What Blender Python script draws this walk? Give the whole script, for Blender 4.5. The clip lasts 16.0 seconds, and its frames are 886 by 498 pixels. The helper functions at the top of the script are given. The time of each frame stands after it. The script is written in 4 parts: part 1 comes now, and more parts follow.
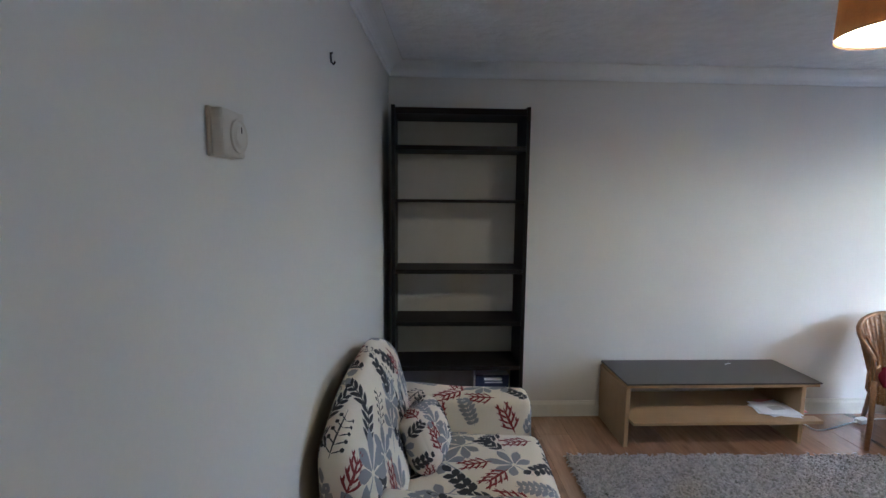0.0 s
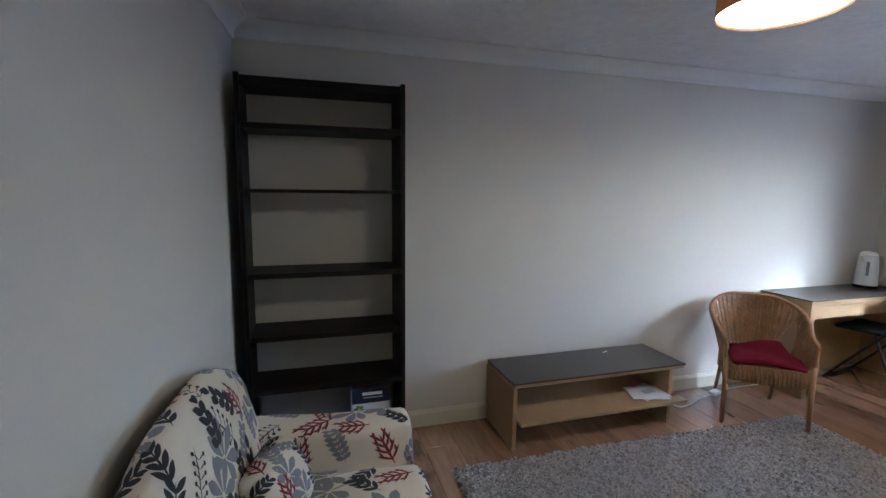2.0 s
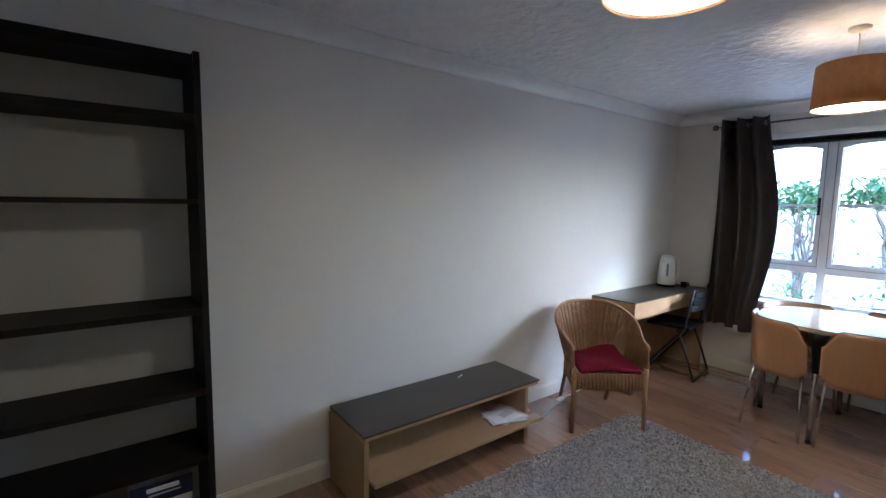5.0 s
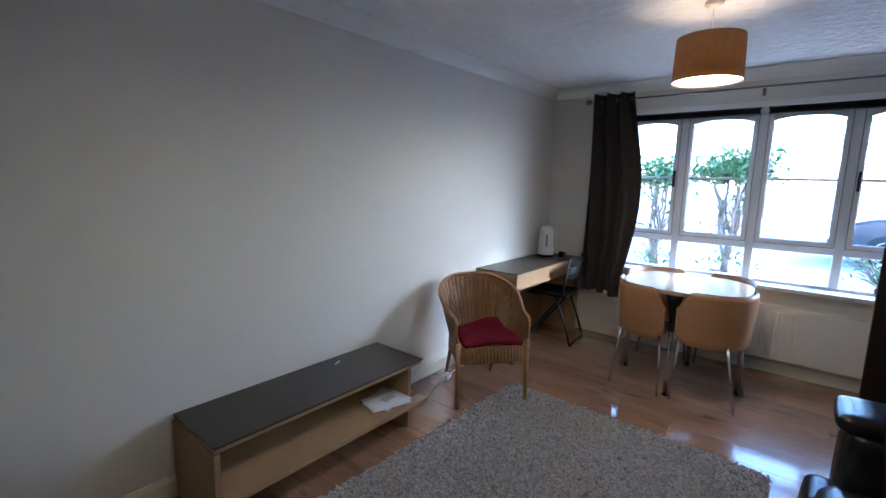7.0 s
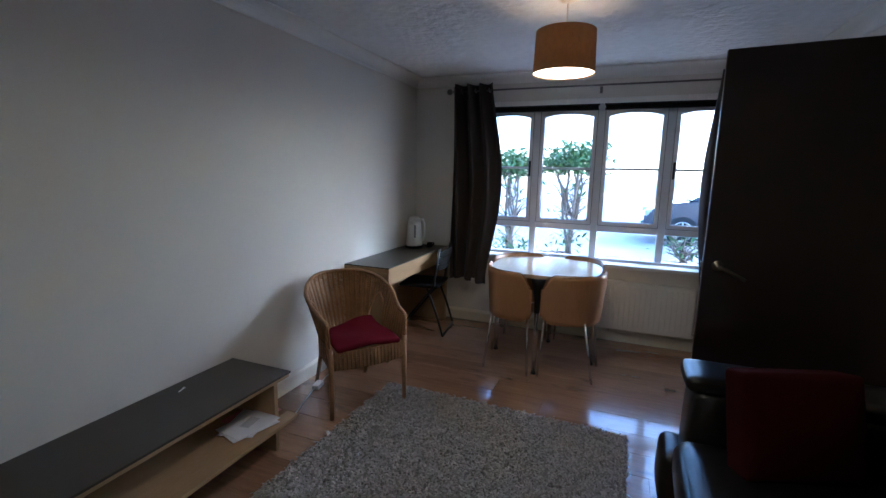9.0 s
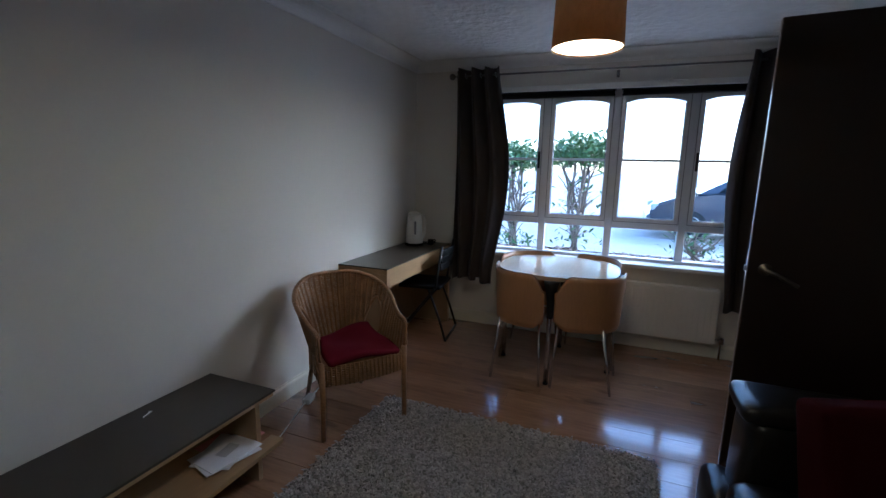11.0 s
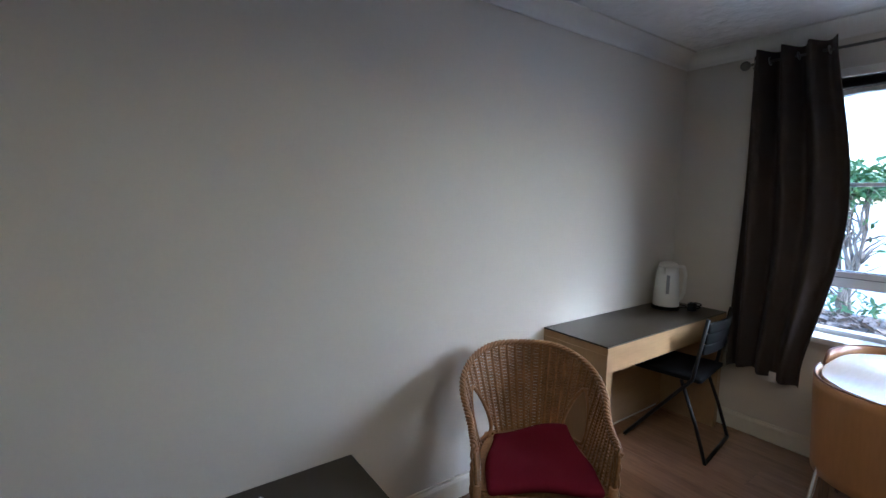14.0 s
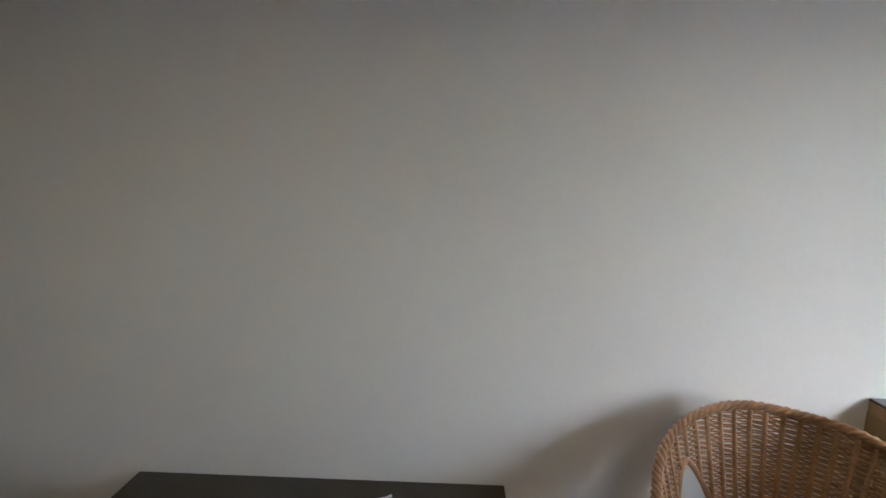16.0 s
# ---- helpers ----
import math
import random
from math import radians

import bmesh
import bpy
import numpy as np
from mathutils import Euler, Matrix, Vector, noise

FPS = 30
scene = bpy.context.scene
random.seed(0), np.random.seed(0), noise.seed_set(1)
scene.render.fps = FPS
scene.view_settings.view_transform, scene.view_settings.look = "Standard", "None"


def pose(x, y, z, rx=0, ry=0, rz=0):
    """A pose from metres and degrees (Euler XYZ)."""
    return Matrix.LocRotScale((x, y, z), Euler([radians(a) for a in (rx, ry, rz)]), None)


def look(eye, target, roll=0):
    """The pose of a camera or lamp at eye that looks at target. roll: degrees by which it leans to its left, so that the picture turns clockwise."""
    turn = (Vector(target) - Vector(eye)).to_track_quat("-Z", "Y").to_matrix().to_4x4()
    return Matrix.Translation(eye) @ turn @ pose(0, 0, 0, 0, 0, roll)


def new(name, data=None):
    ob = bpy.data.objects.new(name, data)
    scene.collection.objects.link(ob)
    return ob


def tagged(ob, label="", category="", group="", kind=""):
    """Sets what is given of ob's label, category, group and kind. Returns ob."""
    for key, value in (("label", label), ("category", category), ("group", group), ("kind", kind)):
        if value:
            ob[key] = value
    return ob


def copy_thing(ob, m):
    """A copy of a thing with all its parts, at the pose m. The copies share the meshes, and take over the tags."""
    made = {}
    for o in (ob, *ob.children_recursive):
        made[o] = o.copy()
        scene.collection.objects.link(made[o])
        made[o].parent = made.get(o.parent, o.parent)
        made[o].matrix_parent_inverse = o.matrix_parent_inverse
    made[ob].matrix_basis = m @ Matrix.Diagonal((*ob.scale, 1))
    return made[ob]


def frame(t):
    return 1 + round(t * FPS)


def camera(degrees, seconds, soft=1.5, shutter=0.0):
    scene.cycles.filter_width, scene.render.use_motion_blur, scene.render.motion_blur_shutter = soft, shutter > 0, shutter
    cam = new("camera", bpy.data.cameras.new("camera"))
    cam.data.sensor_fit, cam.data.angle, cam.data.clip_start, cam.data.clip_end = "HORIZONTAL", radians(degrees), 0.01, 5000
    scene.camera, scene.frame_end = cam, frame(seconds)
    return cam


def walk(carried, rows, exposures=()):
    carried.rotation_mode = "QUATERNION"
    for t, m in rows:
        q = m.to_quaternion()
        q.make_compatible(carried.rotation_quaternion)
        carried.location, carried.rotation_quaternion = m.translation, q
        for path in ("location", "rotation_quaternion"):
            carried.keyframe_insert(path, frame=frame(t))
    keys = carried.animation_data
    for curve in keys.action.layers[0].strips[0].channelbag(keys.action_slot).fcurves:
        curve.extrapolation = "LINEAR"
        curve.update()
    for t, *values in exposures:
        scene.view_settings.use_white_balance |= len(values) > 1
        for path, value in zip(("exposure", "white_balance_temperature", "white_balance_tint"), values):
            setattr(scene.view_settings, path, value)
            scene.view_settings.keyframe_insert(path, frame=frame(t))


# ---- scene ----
cam = camera(89.0, 16.0)
PATH = [
    (0, (0.231, 0.132, 1.485), (0.313, 2.117, 1.258), 0.6),
    (0.5, (0.246, 0.225, 1.499), (0.493, 2.201, 1.307), 0.7),
    (1, (0.272, 0.297, 1.487), (0.652, 2.249, 1.274), 0.4),
    (1.5, (0.304, 0.367, 1.459), (0.791, 2.29, 1.206), 0.7),
    (2, (0.352, 0.446, 1.468), (0.92, 2.347, 1.217), 0.6),
    (2.5, (0.395, 0.533, 1.451), (1.049, 2.413, 1.257), 0.6),
    (3, (0.431, 0.589, 1.443), (1.137, 2.445, 1.205), 0.5),
    (3.5, (0.461, 0.654, 1.45), (1.221, 2.483, 1.173), 0.5),
    (4, (0.483, 0.721, 1.452), (1.341, 2.511, 1.203), 0.4),
    (4.5, (0.494, 0.807, 1.48), (1.535, 2.501, 1.265), 0.7),
    (7, (0.754, 0.974, 1.442), (2.283, 2.226, 1.136), 1.3),
    (7.5, (0.786, 0.994, 1.437), (2.368, 2.175, 1.120), 1.3),
    (8, (0.821, 1.028, 1.437), (2.475, 2.106, 1.114), 1.2),
    (8.5, (0.849, 1.069, 1.431), (2.599, 1.988, 1.124), 1.2),
    (9, (0.877, 1.116, 1.423), (2.711, 1.844, 1.095), 1.3),
    (9.2, (0.881, 1.122, 1.421), (2.735, 1.792, 1.081), 1.2),
    (11.5, (1.253, 1.299, 1.404), (3.059, 2.074, 1.033), 1.3),
    (12, (1.377, 1.328, 1.402), (3.083, 2.306, 1.038), 1.4),
    (12.5, (1.545, 1.338, 1.423), (3.16, 2.471, 1.094), 1.3),
    (13, (1.702, 1.398, 1.445), (3.244, 2.641, 1.173), 1.2),
    (13.5, (1.847, 1.441, 1.418), (3.236, 2.862, 1.194), 0.7),
    (14, (1.959, 1.500, 1.410), (3.116, 3.115, 1.173), 0.9),
    (14.5, (2.096, 1.546, 1.414), (2.900, 3.355, 1.131), 0.8),
    (15, (2.236, 1.597, 1.408), (2.694, 3.507, 1.035), 0.5),
    (15.5, (2.371, 1.693, 1.384), (2.565, 3.644, 0.992), 0.5),
    (16, (2.482, 1.732, 1.373), (2.413, 3.705, 1.058), 0.9),
]
EXPOSURE = [(0.0, 4.15, 4600, 10), (2.5, 3.85, 4600, 10), (4.5, 3.8, 4600, 10), (7.0, 3.65, 4550, 10), (9.0, 2.9, 4600, 10), (11.5, 2.4, 4700, 10), (13.0, 2.65, 4750, 10), (14.0, 3.15, 4800, 10), (15.0, 3.42, 4900, 10), (16.0, 3.5, 4950, 10)]
walk(cam, [(t, look(eye, target, roll)) for t, eye, target, roll in PATH], EXPOSURE)

# ---- light ----
world = bpy.data.worlds.new("overcast_sky")
scene.world = world
world.use_nodes = True
wn = world.node_tree
bg = wn.nodes["Background"]
sky = wn.nodes.new("ShaderNodeTexSky")
sky.sky_type = "NISHITA"
sky.sun_disc = False
sky.sun_elevation = radians(30)
sky.sun_rotation = radians(142)
sky.dust_density = 1.5
sky.ozone_density = 1.0
wn.links.new(sky.outputs[0], bg.inputs[0])
bg.inputs[1].default_value = 0.15
sun = new("sun", bpy.data.lights.new("sun", "SUN"))
sun.data.energy = 0.28
sun.data.angle = radians(8)
sun.data.color = (1.0, 0.99, 0.97)
sun.matrix_world = look((20 * math.sin(radians(142)), 20 * math.cos(radians(142)), 20 * math.tan(radians(30))), (0, 0, 0))


# ---- materials ----
def mat(name, col, rough=0.6, var=0.12, scale=6.0, fine=60.0, bump=0.1, metal=0.0, stretch=(1, 1, 1), spec=0.5, sheen=0.0, coat=0.0, dist=0.002, rand=0.0):
    m = bpy.data.materials.new(name)
    m.use_nodes = True
    nt = m.node_tree
    b = nt.nodes["Principled BSDF"]
    tc = nt.nodes.new("ShaderNodeTexCoord")
    mp = nt.nodes.new("ShaderNodeMapping")
    mp.inputs["Scale"].default_value = stretch
    nt.links.new(tc.outputs["Object"], mp.inputs[0])
    big = nt.nodes.new("ShaderNodeTexNoise")
    big.inputs["Scale"].default_value = scale
    big.inputs["Detail"].default_value = 5
    small = nt.nodes.new("ShaderNodeTexNoise")
    small.inputs["Scale"].default_value = fine
    small.inputs["Detail"].default_value = 3
    for n in (big, small):
        nt.links.new(mp.outputs[0], n.inputs["Vector"])
    mixv = nt.nodes.new("ShaderNodeMath")
    mixv.operation = "ADD"
    nt.links.new(big.outputs["Fac"], mixv.inputs[0])
    nt.links.new(small.outputs["Fac"], mixv.inputs[1])
    ramp = nt.nodes.new("ShaderNodeMapRange")
    ramp.inputs["From Min"].default_value = 0.6
    ramp.inputs["From Max"].default_value = 1.4
    ramp.inputs["To Min"].default_value = 1 - var
    ramp.inputs["To Max"].default_value = 1 + var
    nt.links.new(mixv.outputs[0], ramp.inputs["Value"])
    value = ramp.outputs[0]
    if rand:
        info = nt.nodes.new("ShaderNodeObjectInfo")
        r2 = nt.nodes.new("ShaderNodeMapRange")
        r2.inputs["To Min"].default_value = 1 - rand
        r2.inputs["To Max"].default_value = 1 + rand
        nt.links.new(info.outputs["Random"], r2.inputs["Value"])
        mu = nt.nodes.new("ShaderNodeMath")
        mu.operation = "MULTIPLY"
        nt.links.new(value, mu.inputs[0])
        nt.links.new(r2.outputs[0], mu.inputs[1])
        value = mu.outputs[0]
    vm = nt.nodes.new("ShaderNodeVectorMath")
    vm.operation = "SCALE"
    vm.inputs[0].default_value = col
    nt.links.new(value, vm.inputs["Scale"])
    nt.links.new(vm.outputs[0], b.inputs["Base Color"])
    b.inputs["Roughness"].default_value = rough
    b.inputs["Metallic"].default_value = metal
    b.inputs["Specular IOR Level"].default_value = spec
    b.inputs["Sheen Weight"].default_value = sheen
    b.inputs["Coat Weight"].default_value = coat
    b.inputs["Coat Roughness"].default_value = 0.16
    if bump:
        bp = nt.nodes.new("ShaderNodeBump")
        bp.inputs["Strength"].default_value = bump
        bp.inputs["Distance"].default_value = dist
        nt.links.new(small.outputs["Fac"], bp.inputs["Height"])
        nt.links.new(bp.outputs[0], b.inputs["Normal"])
    return m


def glass(name, col=(1, 1, 1), rough=0.0):
    m = bpy.data.materials.new(name)
    m.use_nodes = True
    nt = m.node_tree
    b = nt.nodes["Principled BSDF"]
    b.inputs["Base Color"].default_value = (*col, 1)
    b.inputs["Transmission Weight"].default_value = 1.0
    b.inputs["Roughness"].default_value = rough
    b.inputs["IOR"].default_value = 1.1
    return m


def glow(name, col, strength):
    m = bpy.data.materials.new(name)
    m.use_nodes = True
    b = m.node_tree.nodes["Principled BSDF"]
    b.inputs["Base Color"].default_value = (*col, 1)
    b.inputs["Emission Color"].default_value = (*col, 1)
    b.inputs["Emission Strength"].default_value = strength
    return m


WALL = mat("cream_wall_paint", (0.71, 0.675, 0.60), 0.55, 0.02, 1.5, 90, 0.08, spec=0.35)
CEIL = mat("textured_ceiling", (0.80, 0.80, 0.80), 0.85, 0.06, 4.0, 16, 0.8, dist=0.02)
TRIM = mat("white_gloss_trim", (0.80, 0.79, 0.75), 0.35, 0.03, 4, 50, 0.04)
SKIRT = mat("cream_skirting_paint", (0.74, 0.70, 0.58), 0.4, 0.04, 4, 50, 0.05)
UPVC = mat("white_window_plastic", (0.78, 0.81, 0.85), 0.3, 0.02, 4, 50, 0.02)
PLANK = mat("oak_laminate", (0.29, 0.165, 0.092), 0.22, 0.28, 3.0, 26, 0.05, stretch=(0.25, 2.2, 1), rand=0.13, coat=1.0)
PLANK.node_tree.nodes["Principled BSDF"].inputs["Coat Roughness"].default_value = 0.09
PLANK.node_tree.nodes["Principled BSDF"].inputs["Coat IOR"].default_value = 1.6
def knots(m):
    """Dark knots and smoky streaks along the grain."""
    nt = m.node_tree
    vm = [q for q in nt.nodes if q.bl_idname == "ShaderNodeVectorMath"][0]
    old = vm.inputs["Scale"].links[0].from_socket
    tc = [q for q in nt.nodes if q.bl_idname == "ShaderNodeTexCoord"][0]
    for sc, stretch, lo, hi, deep in ((6.0, (0.55, 1.6, 1), 0.60, 0.70, 0.55), (16.0, (0.06, 2.0, 1), 0.50, 0.74, 0.90)):
        mp = nt.nodes.new("ShaderNodeMapping")
        mp.inputs["Scale"].default_value = stretch
        nz = nt.nodes.new("ShaderNodeTexNoise")
        nz.noise_dimensions = "4D"
        nz.inputs["Scale"].default_value = sc
        nz.inputs["Detail"].default_value = 4
        info = nt.nodes.new("ShaderNodeObjectInfo")
        far = nt.nodes.new("ShaderNodeMath")
        far.operation = "MULTIPLY"
        far.inputs[1].default_value = 40.0
        nt.links.new(info.outputs["Random"], far.inputs[0])
        nt.links.new(far.outputs[0], nz.inputs["W"])
        nt.links.new(tc.outputs["Object"], mp.inputs[0])
        nt.links.new(mp.outputs[0], nz.inputs["Vector"])
        mr = nt.nodes.new("ShaderNodeMapRange")
        mr.inputs["From Min"].default_value = lo
        mr.inputs["From Max"].default_value = hi
        mr.inputs["To Min"].default_value = 1.08
        mr.inputs["To Max"].default_value = deep
        nt.links.new(nz.outputs["Fac"], mr.inputs["Value"])
        mu = nt.nodes.new("ShaderNodeMath")
        mu.operation = "MULTIPLY"
        nt.links.new(old, mu.inputs[0])
        nt.links.new(mr.outputs[0], mu.inputs[1])
        old = mu.outputs[0]
    nt.links.new(old, vm.inputs["Scale"])


knots(PLANK)
GROUT = mat("dark_joint", (0.16, 0.088, 0.047), 0.8)
RUG = mat("grey_beige_shag", (0.45, 0.42, 0.395), 0.95, 0.35, 7, 140, 0.6, sheen=0.3)
RUGBACK = mat("grey_rug_backing", (0.13, 0.12, 0.115), 0.95, 0.3, 7, 140, 0.4)
BLACKWOOD = mat("black_brown_veneer", (0.011, 0.009, 0.008), 0.5, 0.2, 5, 50, 0.06, stretch=(1, 1, 0.15), spec=0.25)
BEECH = mat("light_oak_veneer", (0.38, 0.245, 0.115), 0.42, 0.12, 5, 60, 0.05, stretch=(0.2, 2, 2))
BEECHV = mat("light_oak_veneer_upright", (0.36, 0.235, 0.115), 0.42, 0.12, 5, 60, 0.05, stretch=(2, 2, 0.2))
PLY = mat("honey_plywood", (0.42, 0.215, 0.085), 0.32, 0.10, 4, 50, 0.04, stretch=(2, 2, 0.25), coat=0.2)
EDGEPLY = mat("dark_plywood_edge", (0.16, 0.075, 0.03), 0.4, 0.15)
SMOKE = mat("dark_smoked_glass_top", (0.044, 0.035, 0.024), 0.3, 0.08, 4, 60, 0.0, spec=0.42)
TABLETOP = mat("lacquered_oak_top", (0.52, 0.38, 0.24), 0.16, 0.10, 4, 40, 0.02, stretch=(0.3, 2, 1), coat=0.4)
CHROME = mat("chromed_steel", (0.62, 0.62, 0.63), 0.16, 0.04, 8, 80, 0.0, metal=1.0)
BLACKMETAL = mat("black_painted_steel", (0.010, 0.010, 0.010), 0.45, 0.1, 8, 80, 0.02, spec=0.3)
BLACKPLAS = mat("black_plastic", (0.005, 0.005, 0.005), 0.6, 0.1, 8, 80, 0.02, spec=0.1)
WICKER = mat("brown_wicker", (0.33, 0.18, 0.075), 0.45, 0.45, 14, 120, 0.2)
CANE = mat("rattan_cane", (0.34, 0.185, 0.08), 0.38, 0.3, 10, 80, 0.1)
REDCUSH = mat("crimson_cotton", (0.155, 0.012, 0.026), 0.95, 0.15, 7, 300, 0.25, spec=0.08, dist=0.001)
DARKRED = mat("dark_red_cotton", (0.036, 0.003, 0.004), 0.95, 0.15, 7, 300, 0.25, spec=0.08, dist=0.001)
LEATHER = mat("black_leather", (0.010, 0.009, 0.009), 0.28, 0.15, 6, 90, 0.2, spec=0.5)
CREAMFAB = mat("cream_cotton_cover", (0.78, 0.70, 0.55), 0.9, 0.06, 5, 400, 0.2, sheen=0.2, dist=0.001)
GREYPRINT = mat("grey_print", (0.27, 0.27, 0.28), 0.9, 0.1, 8, 400, 0.1)
DARKPRINT = mat("charcoal_print", (0.045, 0.046, 0.052), 0.9, 0.1, 8, 400, 0.1)
REDPRINT = mat("rust_red_print", (0.22, 0.035, 0.035), 0.9, 0.1, 8, 400, 0.1)
CURTAIN = mat("dark_brown_curtain", (0.046, 0.033, 0.027), 0.8, 0.2, 8, 220, 0.4, sheen=0.08)
LINING = mat("white_curtain_lining", (0.7, 0.68, 0.64), 0.9)
SHADE = mat("tan_fabric_shade", (0.36, 0.21, 0.10), 0.85, 0.22, 45, 420, 0.3, stretch=(1, 1, 0.5))
through_shade = SHADE.node_tree.nodes.new("ShaderNodeBsdfTranslucent")
through_shade.inputs["Color"].default_value = (0.40, 0.27, 0.14, 1)
blend_shade = SHADE.node_tree.nodes.new("ShaderNodeMixShader")
blend_shade.inputs["Fac"].default_value = 0.28
SHADE.node_tree.links.new(SHADE.node_tree.nodes["Principled BSDF"].outputs[0], blend_shade.inputs[1])
SHADE.node_tree.links.new(through_shade.outputs[0], blend_shade.inputs[2])
SHADE.node_tree.links.new(blend_shade.outputs[0], SHADE.node_tree.nodes["Material Output"].inputs["Surface"])
WHITEPLAS = mat("white_plastic", (0.78, 0.77, 0.72), 0.35, 0.03, 6, 60, 0.02)
OLDPLAS = mat("aged_ivory_plastic", (0.62, 0.56, 0.45), 0.4, 0.05, 6, 60, 0.03)
PAPER = mat("white_paper", (0.86, 0.87, 0.90), 0.7, 0.04, 8, 100, 0.05)
PINKPAPER = mat("pink_paper", (0.62, 0.25, 0.25), 0.7, 0.1)
BLUEPRINT = mat("navy_print", (0.015, 0.025, 0.08), 0.5, 0.1)
PEWTER = mat("pewter_pole", (0.20, 0.185, 0.17), 0.35, 0.08, metal=0.8)
BRONZE = mat("dull_bronze_lever", (0.16, 0.14, 0.12), 0.35, 0.08, metal=1.0)
GASKET = mat("grey_sash_gasket", (0.20, 0.22, 0.26), 0.6, 0.05)
GREYBOARD = mat("grey_board", (0.24, 0.24, 0.245), 0.6, 0.08)
GREENPRINT = mat("green_leaf_print", (0.20, 0.26, 0.05), 0.6, 0.3, 30)
PALEGREY = mat("pale_grey_print", (0.55, 0.56, 0.60), 0.6, 0.1)
DOORWOOD = mat("dark_mahogany_door", (0.016, 0.007, 0.005), 0.42, 0.2, 4, 50, 0.05, stretch=(2, 2, 0.2))
# Door edge colour with the window's reflection painted in.
LITEDGE = mat("lit_door_edge", (0.17, 0.12, 0.09), 0.3, 0.15, 4, 50, 0.03)
NICKEL = mat("brushed_nickel", (0.5, 0.48, 0.45), 0.3, 0.05, metal=1.0)
RADPAINT = mat("radiator_enamel", (0.84, 0.82, 0.75), 0.35, 0.03)
BARK = mat("shrub_bark", (0.26, 0.21, 0.165), 0.9, 0.3, 10, 60, 0.5)
LEAF = mat("laurel_leaf", (0.11, 0.19, 0.06), 0.45, 0.35, 3, 30, 0.1)
PALELEAF = mat("light_green_leaf", (0.12, 0.18, 0.065), 0.5, 0.3, 3, 30, 0.1)
SOIL = mat("leaf_litter_soil", (0.13, 0.10, 0.078), 0.95, 0.4, 6, 60, 0.6, dist=0.02)
LITTER = mat("dead_leaf", (0.30, 0.22, 0.16), 0.8, 0.6, 9, 40, 0.1)
ROAD = mat("pale_worn_asphalt", (0.48, 0.47, 0.45), 0.9, 0.15, 1, 60, 0.4)
PAVE = mat("concrete_paving", (0.55, 0.54, 0.52), 0.85, 0.12, 2, 60, 0.3)
CARPAINT = mat("dark_blue_car_paint", (0.045, 0.053, 0.075), 0.2, 0.05, 3, 50, 0.0, coat=1.0)
CARGLASS = mat("tinted_car_glass", (0.02, 0.024, 0.026), 0.05, 0.05)
TYRE = mat("tyre_rubber", (0.018, 0.018, 0.018), 0.8)
PANE = glass("window_glass", (0.97, 0.985, 0.985))
HEADLAMP = mat("headlamp_lens", (0.5, 0.52, 0.54), 0.1, 0.05)
BULB = glow("lit_bulb", (1.0, 0.66, 0.33), 10.0)
DIFFUSER = glow("lit_diffuser", (1.0, 0.75, 0.42), 2.3)


# ---- mesh helpers ----
def thing(name, at=(0, 0, 0), rz=0.0, label="", category="", group="", kind=""):
    ob = new(name)
    ob.empty_display_size = 0.1
    ob.matrix_basis = pose(*at, 0, 0, rz)
    return tagged(ob, label, category, group, kind)


def part(name, bm, material, parent=None, label="", smooth=False, kind=""):
    me = bpy.data.meshes.new(name)
    bmesh.ops.recalc_face_normals(bm, faces=bm.faces)
    bm.to_mesh(me)
    bm.free()
    for m in material if isinstance(material, (list, tuple)) else (material,):
        me.materials.append(m)
    if smooth:
        me.shade_smooth()
    ob = new(name, me)
    ob.parent = parent
    return tagged(ob, label, kind=kind)


def setting(name, bm, material, label, category):
    return tagged(part(name, bm, material), label, category, kind="structure")


def box(bm, x0, x1, y0, y1, z0, z1, bevel=0.0, seg=2):
    t = bmesh.new()
    bmesh.ops.create_cube(t, size=1)
    bmesh.ops.transform(t, matrix=Matrix.Translation(((x0 + x1) / 2, (y0 + y1) / 2, (z0 + z1) / 2)) @ Matrix.Diagonal((x1 - x0, y1 - y0, z1 - z0, 1)), verts=t.verts)
    if bevel:
        bmesh.ops.bevel(t, geom=t.edges[:], offset=bevel, segments=seg, affect="EDGES", profile=0.6)
    join(bm, t)
    return bm


def join(bm, other, m=None):
    if m is not None:
        bmesh.ops.transform(other, matrix=m, verts=other.verts)
    index = {}
    for v in other.verts:
        index[v] = bm.verts.new(v.co)
    for f in other.faces:
        nf = bm.faces.new([index[v] for v in f.verts])
        nf.smooth, nf.material_index = f.smooth, f.material_index
    other.free()
    return bm


